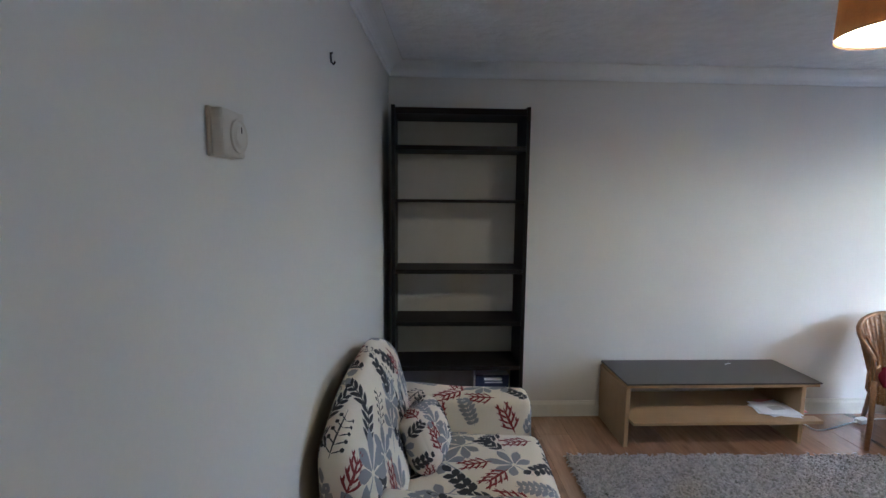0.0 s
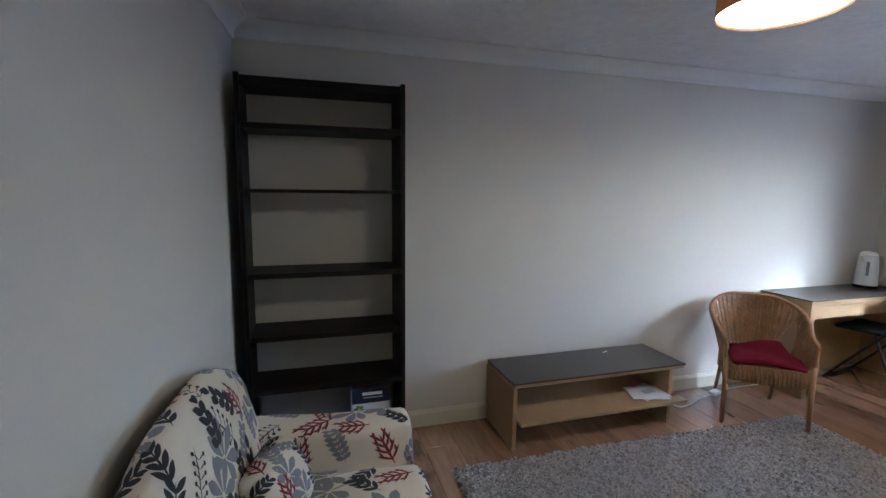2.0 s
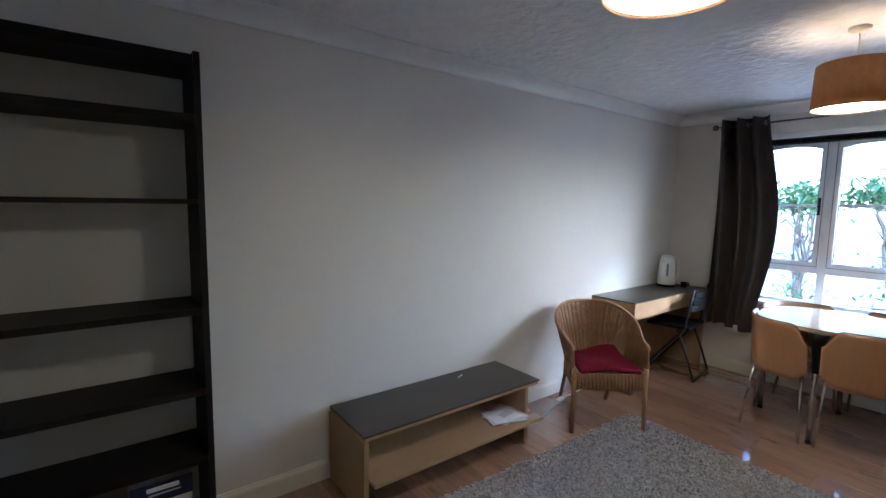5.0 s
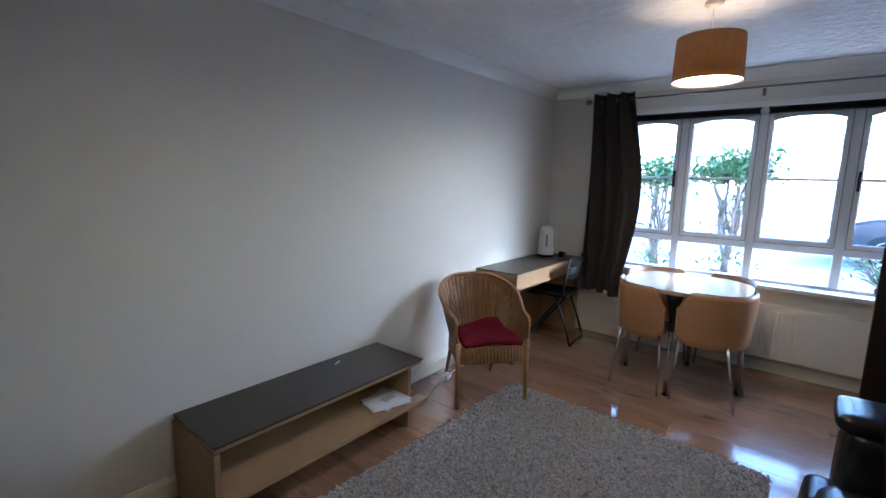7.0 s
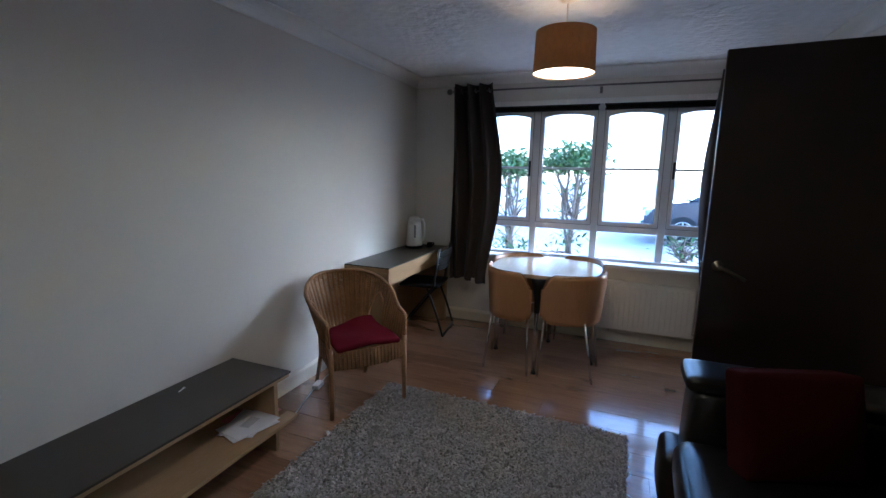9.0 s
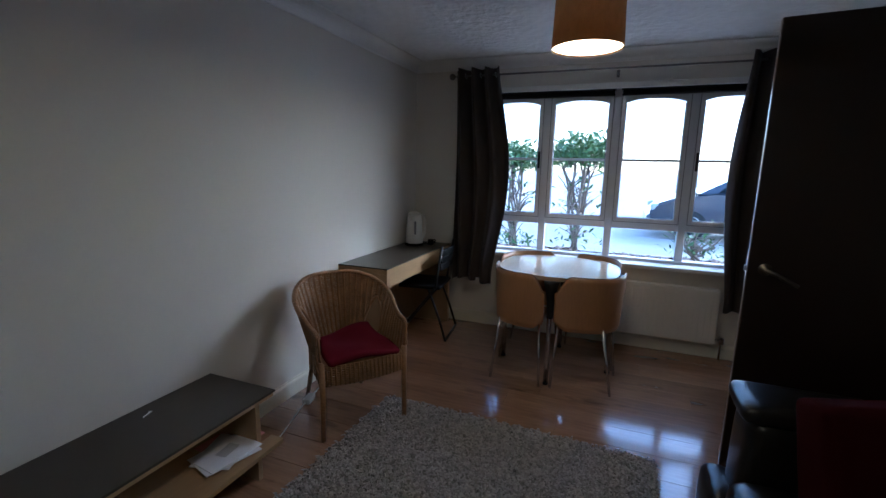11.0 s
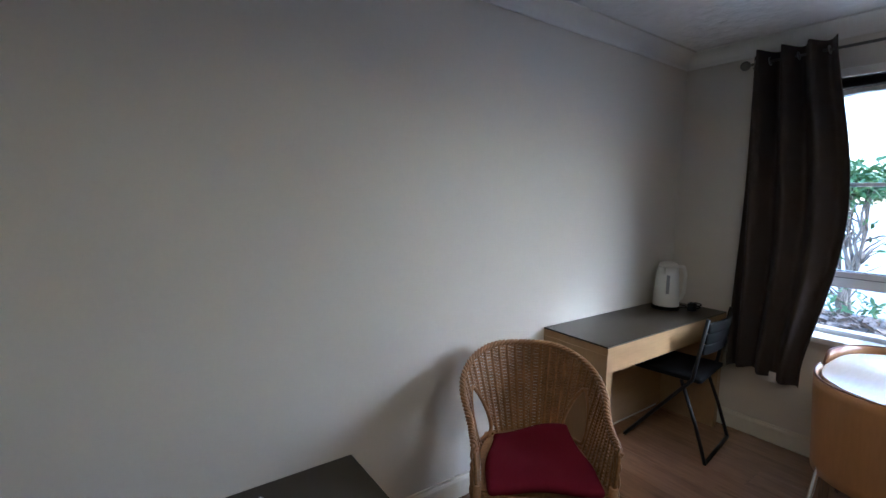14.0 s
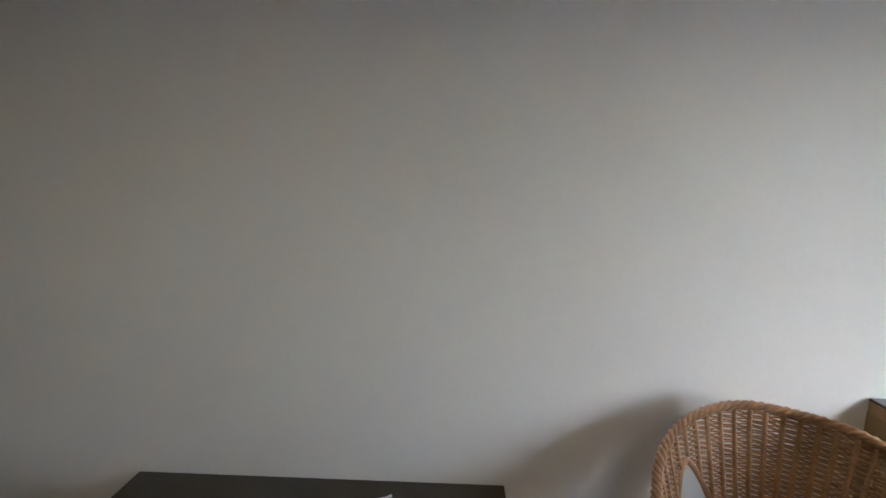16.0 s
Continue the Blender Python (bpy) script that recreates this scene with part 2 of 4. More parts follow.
def soft(bm, x0, x1, y0, y1, z0, z1, r=0.05, n=10, bulge=(0, 0, 0)):
    """A padded block: rounded by r, swelling on each axis by bulge."""
    t = bmesh.new()
    bmesh.ops.create_cube(t, size=2)
    bmesh.ops.subdivide_edges(t, edges=t.edges[:], cuts=n - 1, use_grid_fill=True)
    c = Vector(((x0 + x1) / 2, (y0 + y1) / 2, (z0 + z1) / 2))
    h = Vector(((x1 - x0) / 2, (y1 - y0) / 2, (z1 - z0) / 2))
    for v in t.verts:
        u = v.co.copy()
        w = Vector((math.sin(u.x * math.pi / 2) if abs(u.x) < 1 else u.x, math.sin(u.y * math.pi / 2) if abs(u.y) < 1 else u.y, math.sin(u.z * math.pi / 2) if abs(u.z) < 1 else u.z))
        p = Vector((w.x * h.x, w.y * h.y, w.z * h.z))
        q = Vector([max(-(h[i] - r), min(h[i] - r, p[i])) for i in range(3)])
        d = p - q
        if d.length > 1e-9:
            p = q + d.normalized() * r
        sq = [1 - w[i] ** 2 for i in range(3)]
        p.x += math.copysign(bulge[0], w.x) * abs(w.x) * sq[1] * sq[2]
        p.y += math.copysign(bulge[1], w.y) * abs(w.y) * sq[0] * sq[2]
        p.z += math.copysign(bulge[2], w.z) * abs(w.z) * sq[0] * sq[1]
        v.co = c + p
    for f in t.faces:
        f.smooth = True
    join(bm, t)
    return bm


def tube(bm, pts, r, seg=8, closed=False, flat=1.0):
    pts = [Vector(p) for p in pts]
    rings = []
    n = len(pts)
    radii = r if isinstance(r, (list, tuple)) else [r] * n
    prev = None
    for i, p in enumerate(pts):
        a = pts[(i - 1) % n] if closed or i else p
        b = pts[(i + 1) % n] if closed or i < n - 1 else p
        d = (b - a).normalized()
        ref = prev if prev is not None else (Vector((0, 0, 1)) if abs(d.z) < 0.9 else Vector((1, 0, 0)))
        s = d.cross(ref)
        if s.length < 1e-6:
            s = d.cross(Vector((0.3, 1, 0.2)))
        s.normalize()
        up = s.cross(d).normalized()
        prev = up
        rings.append([bm.verts.new(p + (s * math.cos(k * math.tau / seg) * flat + up * math.sin(k * math.tau / seg)) * radii[i]) for k in range(seg)])
    for i in range(n if closed else n - 1):
        A, B = rings[i], rings[(i + 1) % n]
        for k in range(seg):
            f = bm.faces.new((A[k], A[(k + 1) % seg], B[(k + 1) % seg], B[k]))
            f.smooth = True
    if not closed:
        bm.faces.new(rings[0][::-1])
        bm.faces.new(rings[-1])
    return bm


def lathe(bm, profile, c=(0, 0, 0), seg=32, cap=True):
    rings = [[bm.verts.new((c[0] + r * math.cos(k * math.tau / seg), c[1] + r * math.sin(k * math.tau / seg), c[2] + z)) for k in range(seg)] for r, z in profile]
    for A, B in zip(rings, rings[1:]):
        for k in range(seg):
            f = bm.faces.new((A[k], A[(k + 1) % seg], B[(k + 1) % seg], B[k]))
            f.smooth = True
    if cap:
        bm.faces.new(rings[0][::-1])
        bm.faces.new(rings[-1])
    return bm


def prism(bm, outline, axis, a, b):
    """An outline of (u, v) pairs pushed along an axis from a to b."""
    place = {"x": lambda u, v, s: (s, u, v), "y": lambda u, v, s: (u, s, v), "z": lambda u, v, s: (u, v, s)}[axis]
    lo = [bm.verts.new(place(u, v, a)) for u, v in outline]
    hi = [bm.verts.new(place(u, v, b)) for u, v in outline]
    n = len(lo)
    for i in range(n):
        bm.faces.new((lo[i], lo[(i + 1) % n], hi[(i + 1) % n], hi[i]))
    bm.faces.new(lo[::-1])
    bm.faces.new(hi)
    return bm


def B():
    return bmesh.new()


def smooth01(a, b, v):
    v = max(0.0, min(1.0, (v - a) / (b - a)))
    return v * v * (3 - 2 * v)


# ---- the room ----
XW, XE, YN, YS, H = 0.0, 5.0, 3.06, -0.05, 2.315
WY0, WY1, WZ0, WZ1 = 0.26, 2.44, 0.66, 2.05
DX0, DX1 = 3.36, 4.14
setting("floor_slab", box(B(), XW - 0.5, XE, YS - 1.2, YN + 0.2, -0.12, -0.006), GROUT, "dark underlay beneath the laminate boards", "floor")
setting("ceiling", box(B(), XW - 0.5, XE + 0.3, YS - 1.2, YN + 0.2, H, H + 0.12), CEIL, "white ceiling with a stippled textured finish", "ceiling")
setting("wall_north", box(B(), XW - 0.5, XE + 0.3, YN, YN + 0.2, -0.12, H), WALL, "long plain cream painted wall", "wall")
SLANT = Matrix.Translation((0, YN, 0)) @ Matrix.Rotation(radians(-3.7), 4, "Z") @ Matrix.Translation((0, -YN, 0))


def slanted(bm):
    bmesh.ops.transform(bm, matrix=SLANT, verts=bm.verts)
    return bm


setting("wall_west", slanted(box(B(), XW - 0.2, XW, YS - 0.1, YN, -0.12, H)), WALL, "plain cream painted end wall", "wall")
bm = B()
box(bm, XW - 0.5, DX0, YS - 0.12, YS, -0.12, H)
box(bm, DX1, XE + 0.3, YS - 0.12, YS, -0.12, H)
box(bm, DX0, DX1, YS - 0.12, YS, 2.03, H)
setting("wall_south", bm, WALL, "cream painted wall with a doorway", "wall")
bm = B()
box(bm, DX0 - 0.3, DX0 - 0.1, YS - 1.2, YS - 0.12, -0.12, H)
box(bm, DX1 + 0.1, DX1 + 0.3, YS - 1.2, YS - 0.12, -0.12, H)
box(bm, DX0 - 0.1, DX1 + 0.1, YS - 1.2, YS - 1.1, -0.12, H)
setting("wall_hallway", bm, WALL, "plain cream walls of the small hallway", "wall")
bm = B()
box(bm, XE, XE + 0.3, YS, WY0, -0.12, H)
box(bm, XE, XE + 0.3, WY1, YN, -0.12, H)
box(bm, XE, XE + 0.3, WY0, WY1, -0.12, WZ0)
box(bm, XE, XE + 0.3, WY0, WY1, WZ1, H)
setting("wall_east", bm, WALL, "cream painted wall with a wide window opening", "wall")

# coved cornice
cove = [(0, 0), (0, -0.082), (0.008, -0.082), (0.012, -0.074)]
cove += [(0.085 - 0.073 * math.cos(a), -0.074 + 0.062 * math.sin(a)) for a in [radians(15 * k) for k in range(1, 6)]]
cove += [(0.085, -0.010), (0.095, -0.008), (0.095, 0)]
setting("cornice_north", prism(B(), [(YN - 0.002 - u, H - 0.002 + v) for u, v in cove], "x", XW - 0.2, XE), TRIM, "white coved plaster cornice", "cornice")
setting("cornice_south", prism(B(), [(YS + 0.002 + u, H - 0.002 + v) for u, v in cove], "x", XW - 0.2, XE), TRIM, "white coved plaster cornice", "cornice")
setting("cornice_west", slanted(prism(B(), [(XW + 0.002 + u, H - 0.003 + v) for u, v in cove], "y", YS, YN)), TRIM, "white coved plaster cornice", "cornice")
setting("cornice_east", prism(B(), [(XE - 0.002 - u, H - 0.003 + v) for u, v in cove], "y", YS, YN), TRIM, "white coved plaster cornice", "cornice")

# skirting boards
sk = [(0, 0), (0.016, 0), (0.016, 0.082), (0.012, 0.092), (0.008, 0.096), (0.006, 0.104), (0, 0.106)]
setting("baseboard_north", prism(B(), [(YN - 0.001 - u, v) for u, v in sk], "x", XW, XE), SKIRT, "cream painted moulded skirting board", "skirting board")
setting("baseboard_west", slanted(prism(B(), [(XW + 0.001 + u, v + 0.001) for u, v in sk], "y", YS, YN)), SKIRT, "cream painted moulded skirting board", "skirting board")
setting("baseboard_east", prism(B(), [(XE - 0.001 - u, v + 0.001) for u, v in sk], "y", YS, YN), SKIRT, "cream painted moulded skirting board", "skirting board")
setting("baseboard_south", prism(B(), [(YS + 0.001 + u, v) for u, v in sk], "x", XW - 0.2, DX0 - 0.07), SKIRT, "cream painted moulded skirting board", "skirting board")


# ---- window ----
def make_window():
    w = thing("window_1", (5.125, 1.35, WZ0), label="wide white four-light window with arched upper panes", category="window", kind="structure")
    def bars(*rows):
        bm = B()
        for r in rows:
            box(bm, *r, bevel=0.006)
        return bm
    hw, top = 1.09, WZ1 - WZ0
    part("window_frame", bars((-0.03, 0.04, -hw, -hw + 0.06, 0, top), (-0.03, 0.04, hw - 0.06, hw, 0, top), (-0.03, 0.04, -hw + 0.06, hw - 0.06, 0, 0.055), (-0.03, 0.04, -hw + 0.06, hw - 0.06, top - 0.06, top)), UPVC, w)
    for y in (-0.545, 0.0, 0.545):
        part("mullion", bars((-0.034, 0.036, y - 0.029, y + 0.029, 0.055, top - 0.06)), UPVC, w)
    edges = [(-1.03, -0.574), (-0.516, -0.029), (0.029, 0.516), (0.574, 1.03)]
    for a, b in edges:
        part("transom", bars((-0.03, 0.03, a, b, 0.29, 0.345)), UPVC, w)
        g = part("pane", box(B(), 0.0, 0.006, a, b, 0.055, 0.29), PANE, w)
        g.visible_shadow = False
        # opening light with an arched head
        s = thing("casement")
        s.parent = w
        z0, z1 = 0.345, top - 0.06
        fr = 0.034
        bm = B()
        box(bm, -0.045, 0.01, a, a + fr, z0, z1, 0.005)
        box(bm, -0.045, 0.01, b - fr, b, z0, z1, 0.005)
        box(bm, -0.045, 0.01, a + fr, b - fr, z0, z0 + fr, 0.005)
        arch = [(a + fr, z1 - 0.001), (b - fr, z1 - 0.001)]
        for k in range(17):
            q = 1 - 2 * k / 16
            arch.append(((a + b) / 2 + q * ((b - a) / 2 - fr), z1 - 0.022 - 0.030 * abs(q) ** 2.6))
        prism(bm, arch, "x", -0.043, 0.008)
        part("sash", bm, UPVC, s)
        bm = B()
        for ya, yb, za, zb in ((a + fr, a + fr + 0.005, z0 + fr, z1 - 0.06), (b - fr - 0.005, b - fr, z0 + fr, z1 - 0.06), (a + fr + 0.005, b - fr - 0.005, z0 + fr, z0 + fr + 0.005)):
            box(bm, -0.034, -0.011, ya, yb, za, zb)
        part("glazing_gasket", bm, GASKET, s)
        bm = B()
        for ya, yb, za, zb in ((a, a + 0.004, z0, z1), (b - 0.004, b, z0, z1), (a + 0.004, b - 0.004, z0, z0 + 0.004)):
            box(bm, -0.0475, -0.043, ya, yb, za, zb)
        part("sash_gasket", bm, GASKET, s)
        part("glazing_bar", box(B(), -0.03, 0.006, a + fr, b - fr, 0.828, 0.848, 0.004), UPVC, s)
        g = part("pane", box(B(), -0.01, -0.004, a + fr, b - fr, z0 + fr, z1 - 0.03), PANE, s)
        g.visible_shadow = False
        if a < -1 or a > 0.5:
            yh = b - 0.02 if a < 0 else a + 0.02
            part("stay_handle", box(B(), -0.062, -0.045, yh - 0.009, yh + 0.009, 0.76, 0.90, 0.004), BLACKMETAL, s)
    part("window_sill", box(B(), -0.19, -0.03, -hw - 0.05 + 0.055, hw, -0.001, 0.03, 0.008), TRIM, w)
    return w


make_window()
tagged(part("window_head_board", box(B(), XE - 0.022, XE - 0.001, 0.12, 2.52, 2.034, 2.078, 0.005), TRIM), "white painted board above the window", "window head", kind="structure")


def make_blind(y0, y1):
    b = thing("venetian_blind", (5.045, (y0 + y1) / 2, 1.995), label="dark slatted blind drawn up under the window head", category="blind", group="window blinds")
    w = (y1 - y0) / 2
    part("headrail", box(B(), -0.02, 0.02, -w, w, 0.032, 0.047, 0.003), BLACKMETAL, b)
    for k in range(6):
        part("slat", box(B(), -0.022, 0.022, -w + 0.01, w - 0.01, 0.006 + 0.0043 * k, 0.0083 + 0.0043 * k), BLACKPLAS, b)
    part("bottom_rail", box(B(), -0.02, 0.02, -w + 0.005, w - 0.005, -0.006, 0.004, 0.002), BLACKMETAL, b)


make_blind(1.37, 2.42)
make_blind(0.28, 1.33)


# ---- curtains ----
def make_pole():
    p = thing("curtain_pole", (4.90, 1.35, 2.165), label="thin dark metal curtain pole with ball finials", category="curtain pole")
    part("rod", tube(B(), [(0, -1.28, 0), (0, 1.30, 0)], 0.0075), PEWTER, p)
    for s in (-1.29, 1.33):
        bm = B()
        bmesh.ops.create_uvsphere(bm, u_segments=16, v_segments=10, radius=0.026, matrix=Matrix.Translation((0, s, 0)))
        part("finial", bm, PEWTER, p, smooth=True)
    for s in (-1.24, 0.015, 1.285):
        bm = tube(B(), [(0.098, s, -0.03), (0.02, s, -0.03), (0, s, -0.018)], 0.006)
        box(bm, 0.088, 0.098, s - 0.011, s + 0.011, -0.05, 0.005, 0.003)
        part("bracket", bm, PEWTER, p)


def make_curtain(name_y, left, right, bottom_l, bottom_r, folds, seed, belly):
    """left/right: y of the edges at the top; bottom_l/bottom_r at the hem."""
    c = thing("curtain", (4.885, name_y, 0.42), label="dark brown full-length curtain gathered beside the window", category="curtain", group="window curtains")
    nu, nv = 90, 40
    bm = B()
    rnd = random.Random(seed)
    ph = rnd.random() * 6
    grid = []
    for j in range(nv + 1):
        t = j / nv
        z = 1.80 * (1 - t)
        a = left + (bottom_l - left) * t
        b = right + (bottom_r - right) * t + belly * math.sin(math.pi * min(1, t * 1.05)) ** 1.3
        row = []
        for i in range(nu + 1):
            u = i / nu
            y = a + (b - a) * u
            amp = 0.052 + 0.020 * math.sin(3 * u + 2 * t + ph)
            x = amp * math.sin(folds * math.tau * (u + 0.03 * math.sin(4 * t + ph)) + ph) + 0.012 * math.sin(11 * u + 5 * t) * t
            row.append(bm.verts.new((x, y - name_y, z + 0.005 * math.sin(folds * math.tau * u) * (1 if j == 0 else 0) + (0.02 * math.sin(5 * u) if j == nv else 0))))
        grid.append(row)
    for j in range(nv):
        for i in range(nu):
            f = bm.faces.new((grid[j][i], grid[j][i + 1], grid[j + 1][i + 1], grid[j + 1][i]))
            f.smooth = True
    ob = part("drape", bm, CURTAIN, c)
    m = ob.modifiers.new("thick", "SOLIDIFY")
    m.thickness = 0.004
    lo, hi = sorted((bottom_l, bottom_r))
    part("lining_hem", box(B(), 0.012, 0.018, lo + 0.10 - name_y, lo + 0.18 - name_y, -0.03, 0.03, 0.002), LINING, c, "white lining showing below the hem")
    for k in range(6):
        y = left + (right - left) * (k + 0.5) / 6
        part("eyelet", tube(B(), [(0.015 + 0.020 * math.cos(q), y - name_y + 0.004 * math.sin(q), 1.745 + 0.020 * math.sin(q)) for q in [math.tau * s / 12 for s in range(12)]], 0.003, 6, True), NICKEL, c)


make_pole()
make_curtain(2.45, 2.655, 2.27, 2.63, 2.28, 3.4, 1, -0.12)
make_curtain(0.30, 0.06, 0.52, 0.05, 0.50, 4, 2, 0.06)


# ---- radiator ----
def make_radiator():
    r = thing("radiator", (4.99, 1.27, 0.13), label="cream enamelled panel radiator below the window", category="radiator")
    w, h = 0.75, 0.41
    bm = box(B(), -0.075, -0.06, -w, w, 0, h, 0.006)
    part("front_panel", bm, RADPAINT, r)
    n = 36
    for k in range(n):
        y = -w + 0.03 + (2 * w - 0.06) * (k + 0.5) / n
        part("rib", box(B(), -0.081, -0.0752, y - 0.010, y + 0.010, 0.03, h - 0.03, 0.0025, 1), RADPAINT, r)
    part("top_grille", box(B(), -0.078, -0.012, -w, w, h + 0.0005, h + 0.012, 0.004), RADPAINT, r)
    for s in (-1, 1):
        part("side_panel", box(B(), -0.0745, -0.014, s * w - 0.004, s * w + 0.004, 0.005, h, 0.002), RADPAINT, r)
    bm = tube(B(), [(-0.04, -w - 0.004, 0.03), (-0.04, -w - 0.05, 0.03), (-0.04, -w - 0.05, -0.128)], 0.008)
    box(bm, -0.058, -0.022, -w - 0.07, -w - 0.03, 0.0, 0.055, 0.008)
    part("valve", bm, CHROME, r)
    part("rear_panel", box(B(), -0.03, -0.012, -w + 0.01, w - 0.01, 0.01, h - 0.01), RADPAINT, r)


make_radiator()


# ---- pendant lamps ----
def make_lamp(x, y, up=0.0):
    l = thing("pendant_lamp", (x, y, 1.945 + up), label="lit pendant lamp with a tan fabric drum shade", category="lamp", group="pendant lamps")
    bm = B()
    lathe(bm, [(0.157, 0.0), (0.150, 0.208), (0.1485, 0.208), (0.1555, 0.0), (0.157, 0.0)], seg=48, cap=False)
    bmesh.ops.remove_doubles(bm, verts=bm.verts[:], dist=1e-5)
    part("shade", bm, SHADE, l)
    part("diffuser", lathe(B(), [(0.152, 0.008), (0.152, 0.011)], seg=48), DIFFUSER, l, "glowing cream diffuser disc")
    # Unseen opaque disc, added to keep the diffuser's glow off the ceiling.
    part("glow_blocker", lathe(B(), [(0.151, 0.0125), (0.151, 0.0145)], seg=48), WHITEPLAS, l)
    part("cord", tube(B(), [(0, 0, 0.20), (0, 0, 0.36 - up)], 0.003), WHITEPLAS, l)
    part("lampholder", lathe(B(), [(0.012, 0.21), (0.02, 0.20), (0.02, 0.15), (0.014, 0.145)], seg=16), WHITEPLAS, l)
    part("ceiling_rose", lathe(B(), [(0.042, 0.3695 - up), (0.042, 0.357 - up), (0.03, 0.347 - up), (0.012, 0.341 - up)], seg=24), WHITEPLAS, l)
    bm = B()
    bmesh.ops.create_uvsphere(bm, u_segments=16, v_segments=10, radius=0.03, matrix=Matrix.Translation((0, 0, 0.115)))
    part("bulb", bm, BULB, l, smooth=True)
    for k in range(3):
        a = k * math.tau / 3
        part("spoke", tube(B(), [(0.018 * math.cos(a), 0.018 * math.sin(a), 0.205), (0.148 * math.cos(a), 0.148 * math.sin(a), 0.204)], 0.002, 6), NICKEL, l)


make_lamp(3.375, 1.46)
make_lamp(1.60, 1.43, 0.022)


# ---- open door ----
def make_door():
    d = thing("door_1", (3.345, -0.035, 0.008), rz=84.0, label="dark mahogany-stained door standing wide open into the room", category="door", kind="structure")
    part("leaf", box(B(), 0.0, 0.762, -0.02, 0.02, 0.0, 2.012, 0.003), DOORWOOD, d)
    # Added strip; its paler colour stands for window light on the edge.
    part("lit_edge_strip", box(B(), 0.7622, 0.7648, -0.0195, 0.0195, 0.003, 2.009), LITEDGE, d, "edge strip with window light put into its paler colour")
    for s in (1, -1):
        bm = lathe(B(), [(0.026, 0), (0.026, 0.006), (0.012, 0.009), (0.010, 0.045)], seg=20)
        bmesh.ops.transform(bm, matrix=Matrix.Translation((0.70, s * 0.02, 1.0)) @ pose(0, 0, 0, -90 * s), verts=bm.verts)
        tube(bm, [(0.70, s * 0.062, 1.0), (0.67, s * 0.066, 0.992), (0.585, s * 0.062, 0.948)], [0.010, 0.009, 0.008], 10)
        part("lever_handle", bm, BRONZE, d, smooth=True)
    part("latch_plate", box(B(), 0.7645, 0.7665, -0.011, 0.011, 0.93, 1.08), NICKEL, d)
    part("latch_bolt", box(B(), 0.7665, 0.775, -0.007, 0.007, 0.985, 1.01, 0.003), NICKEL, d)
    for z in (0.2, 1.75):
        part("hinge", tube(B(), [(-0.006, 0.024, z), (-0.006, 0.024, z + 0.08)], 0.006), NICKEL, d)


make_door()
bm = B()
for x0, x1, z0, z1 in ((DX0 - 0.065, DX0 - 0.002, 0, 2.095), (DX1 + 0.002, DX1 + 0.065, 0, 2.095), (DX0 - 0.002, DX1 + 0.002, 2.032, 2.095)):
    box(bm, x0, x1, YS + 0.001, YS + 0.018, z0, z1, 0.004)
setting("trim_doorway", bm, TRIM, "white painted architrave round the doorway", "door frame")


# ---- wall fittings ----
def make_thermostat():
    t = thing("thermostat", (-0.1355, 0.965, 1.550), rz=-3.7, label="ivory plastic room thermostat with a round dial", category="thermostat")
    part("back_plate", box(B(), 0.001, 0.008, -0.043, 0.041, 0, 0.085, 0.003), OLDPLAS, t)
    part("case", box(B(), 0.008, 0.030, -0.041, 0.039, 0.002, 0.083, 0.005), OLDPLAS, t)
    bm = lathe(B(), [(0.031, 0.0295), (0.031, 0.033), (0.0285, 0.034), (0.0275, 0.0325), (0.020, 0.0325), (0.018, 0.036)], seg=32)
    bmesh.ops.transform(bm, matrix=Matrix.Translation((0, 0.012, 0.04)) @ Matrix.Rotation(math.pi / 2, 4, "Y"), verts=bm.verts)
    part("dial", bm, OLDPLAS, t)
    part("pointer", box(B(), 0.0362, 0.037, 0.0112, 0.0128, 0.045, 0.056), BLACKPLAS, t)


make_thermostat()
hk = thing("wall_hook", (-0.0875, 1.71, 1.93), rz=-3.7, label="small tarnished metal picture hook on the wall", category="hook")
bm = tube(B(), [(0.002, 0, 0.03), (0.004, 0, 0.0), (0.012, 0, -0.008), (0.018, 0, 0.002)], 0.0035, 8)
part("hook", bm, BLACKMETAL, hk)
part("nail", tube(B(), [(0.0, 0, 0.026), (0.010, 0, 0.03)], 0.003, 8), BLACKMETAL, hk)


# ---- bookcase ----
def make_bookcase():
    b = thing("bookcase", (0.438, 2.916, 0.0), label="tall black-brown open bookcase with nearly empty shelves", category="bookcase")
    w, d = 0.391, 0.14
    for s in (-1, 1):
        part("side_panel", box(B(), s * w - 0.011, s * w + 0.011, -d, d, 0, 2.007, 0.0015), BLACKWOOD, b)
    part("top_panel", box(B(), -w + 0.012, w - 0.012, -d + 0.002, d, 1.960, 1.995, 0.0015), BLACKWOOD, b)
    for z in (1.758, 1.455, 1.032, 0.712, 0.434, 0.07):
        th = 0.018 if z == 1.455 else 0.026
        part("shelf", box(B(), -w + 0.012, w - 0.012, -d + 0.004, d - 0.002, z, z + th, 0.0015), BLACKWOOD, b)
    part("plinth", box(B(), -w + 0.012, w - 0.012, -d + 0.012, -d + 0.028, 0, 0.069), BLACKWOOD, b)


make_bookcase()
pb = thing("grey_board", (0.30, 2.970, 0.097), label="plain grey board standing on the lowest bookcase shelf", category="board")
part("board", box(B(), -0.22, 0.26, -0.012, 0.012, 0, 0.30, 0.002), GREYBOARD, pb)


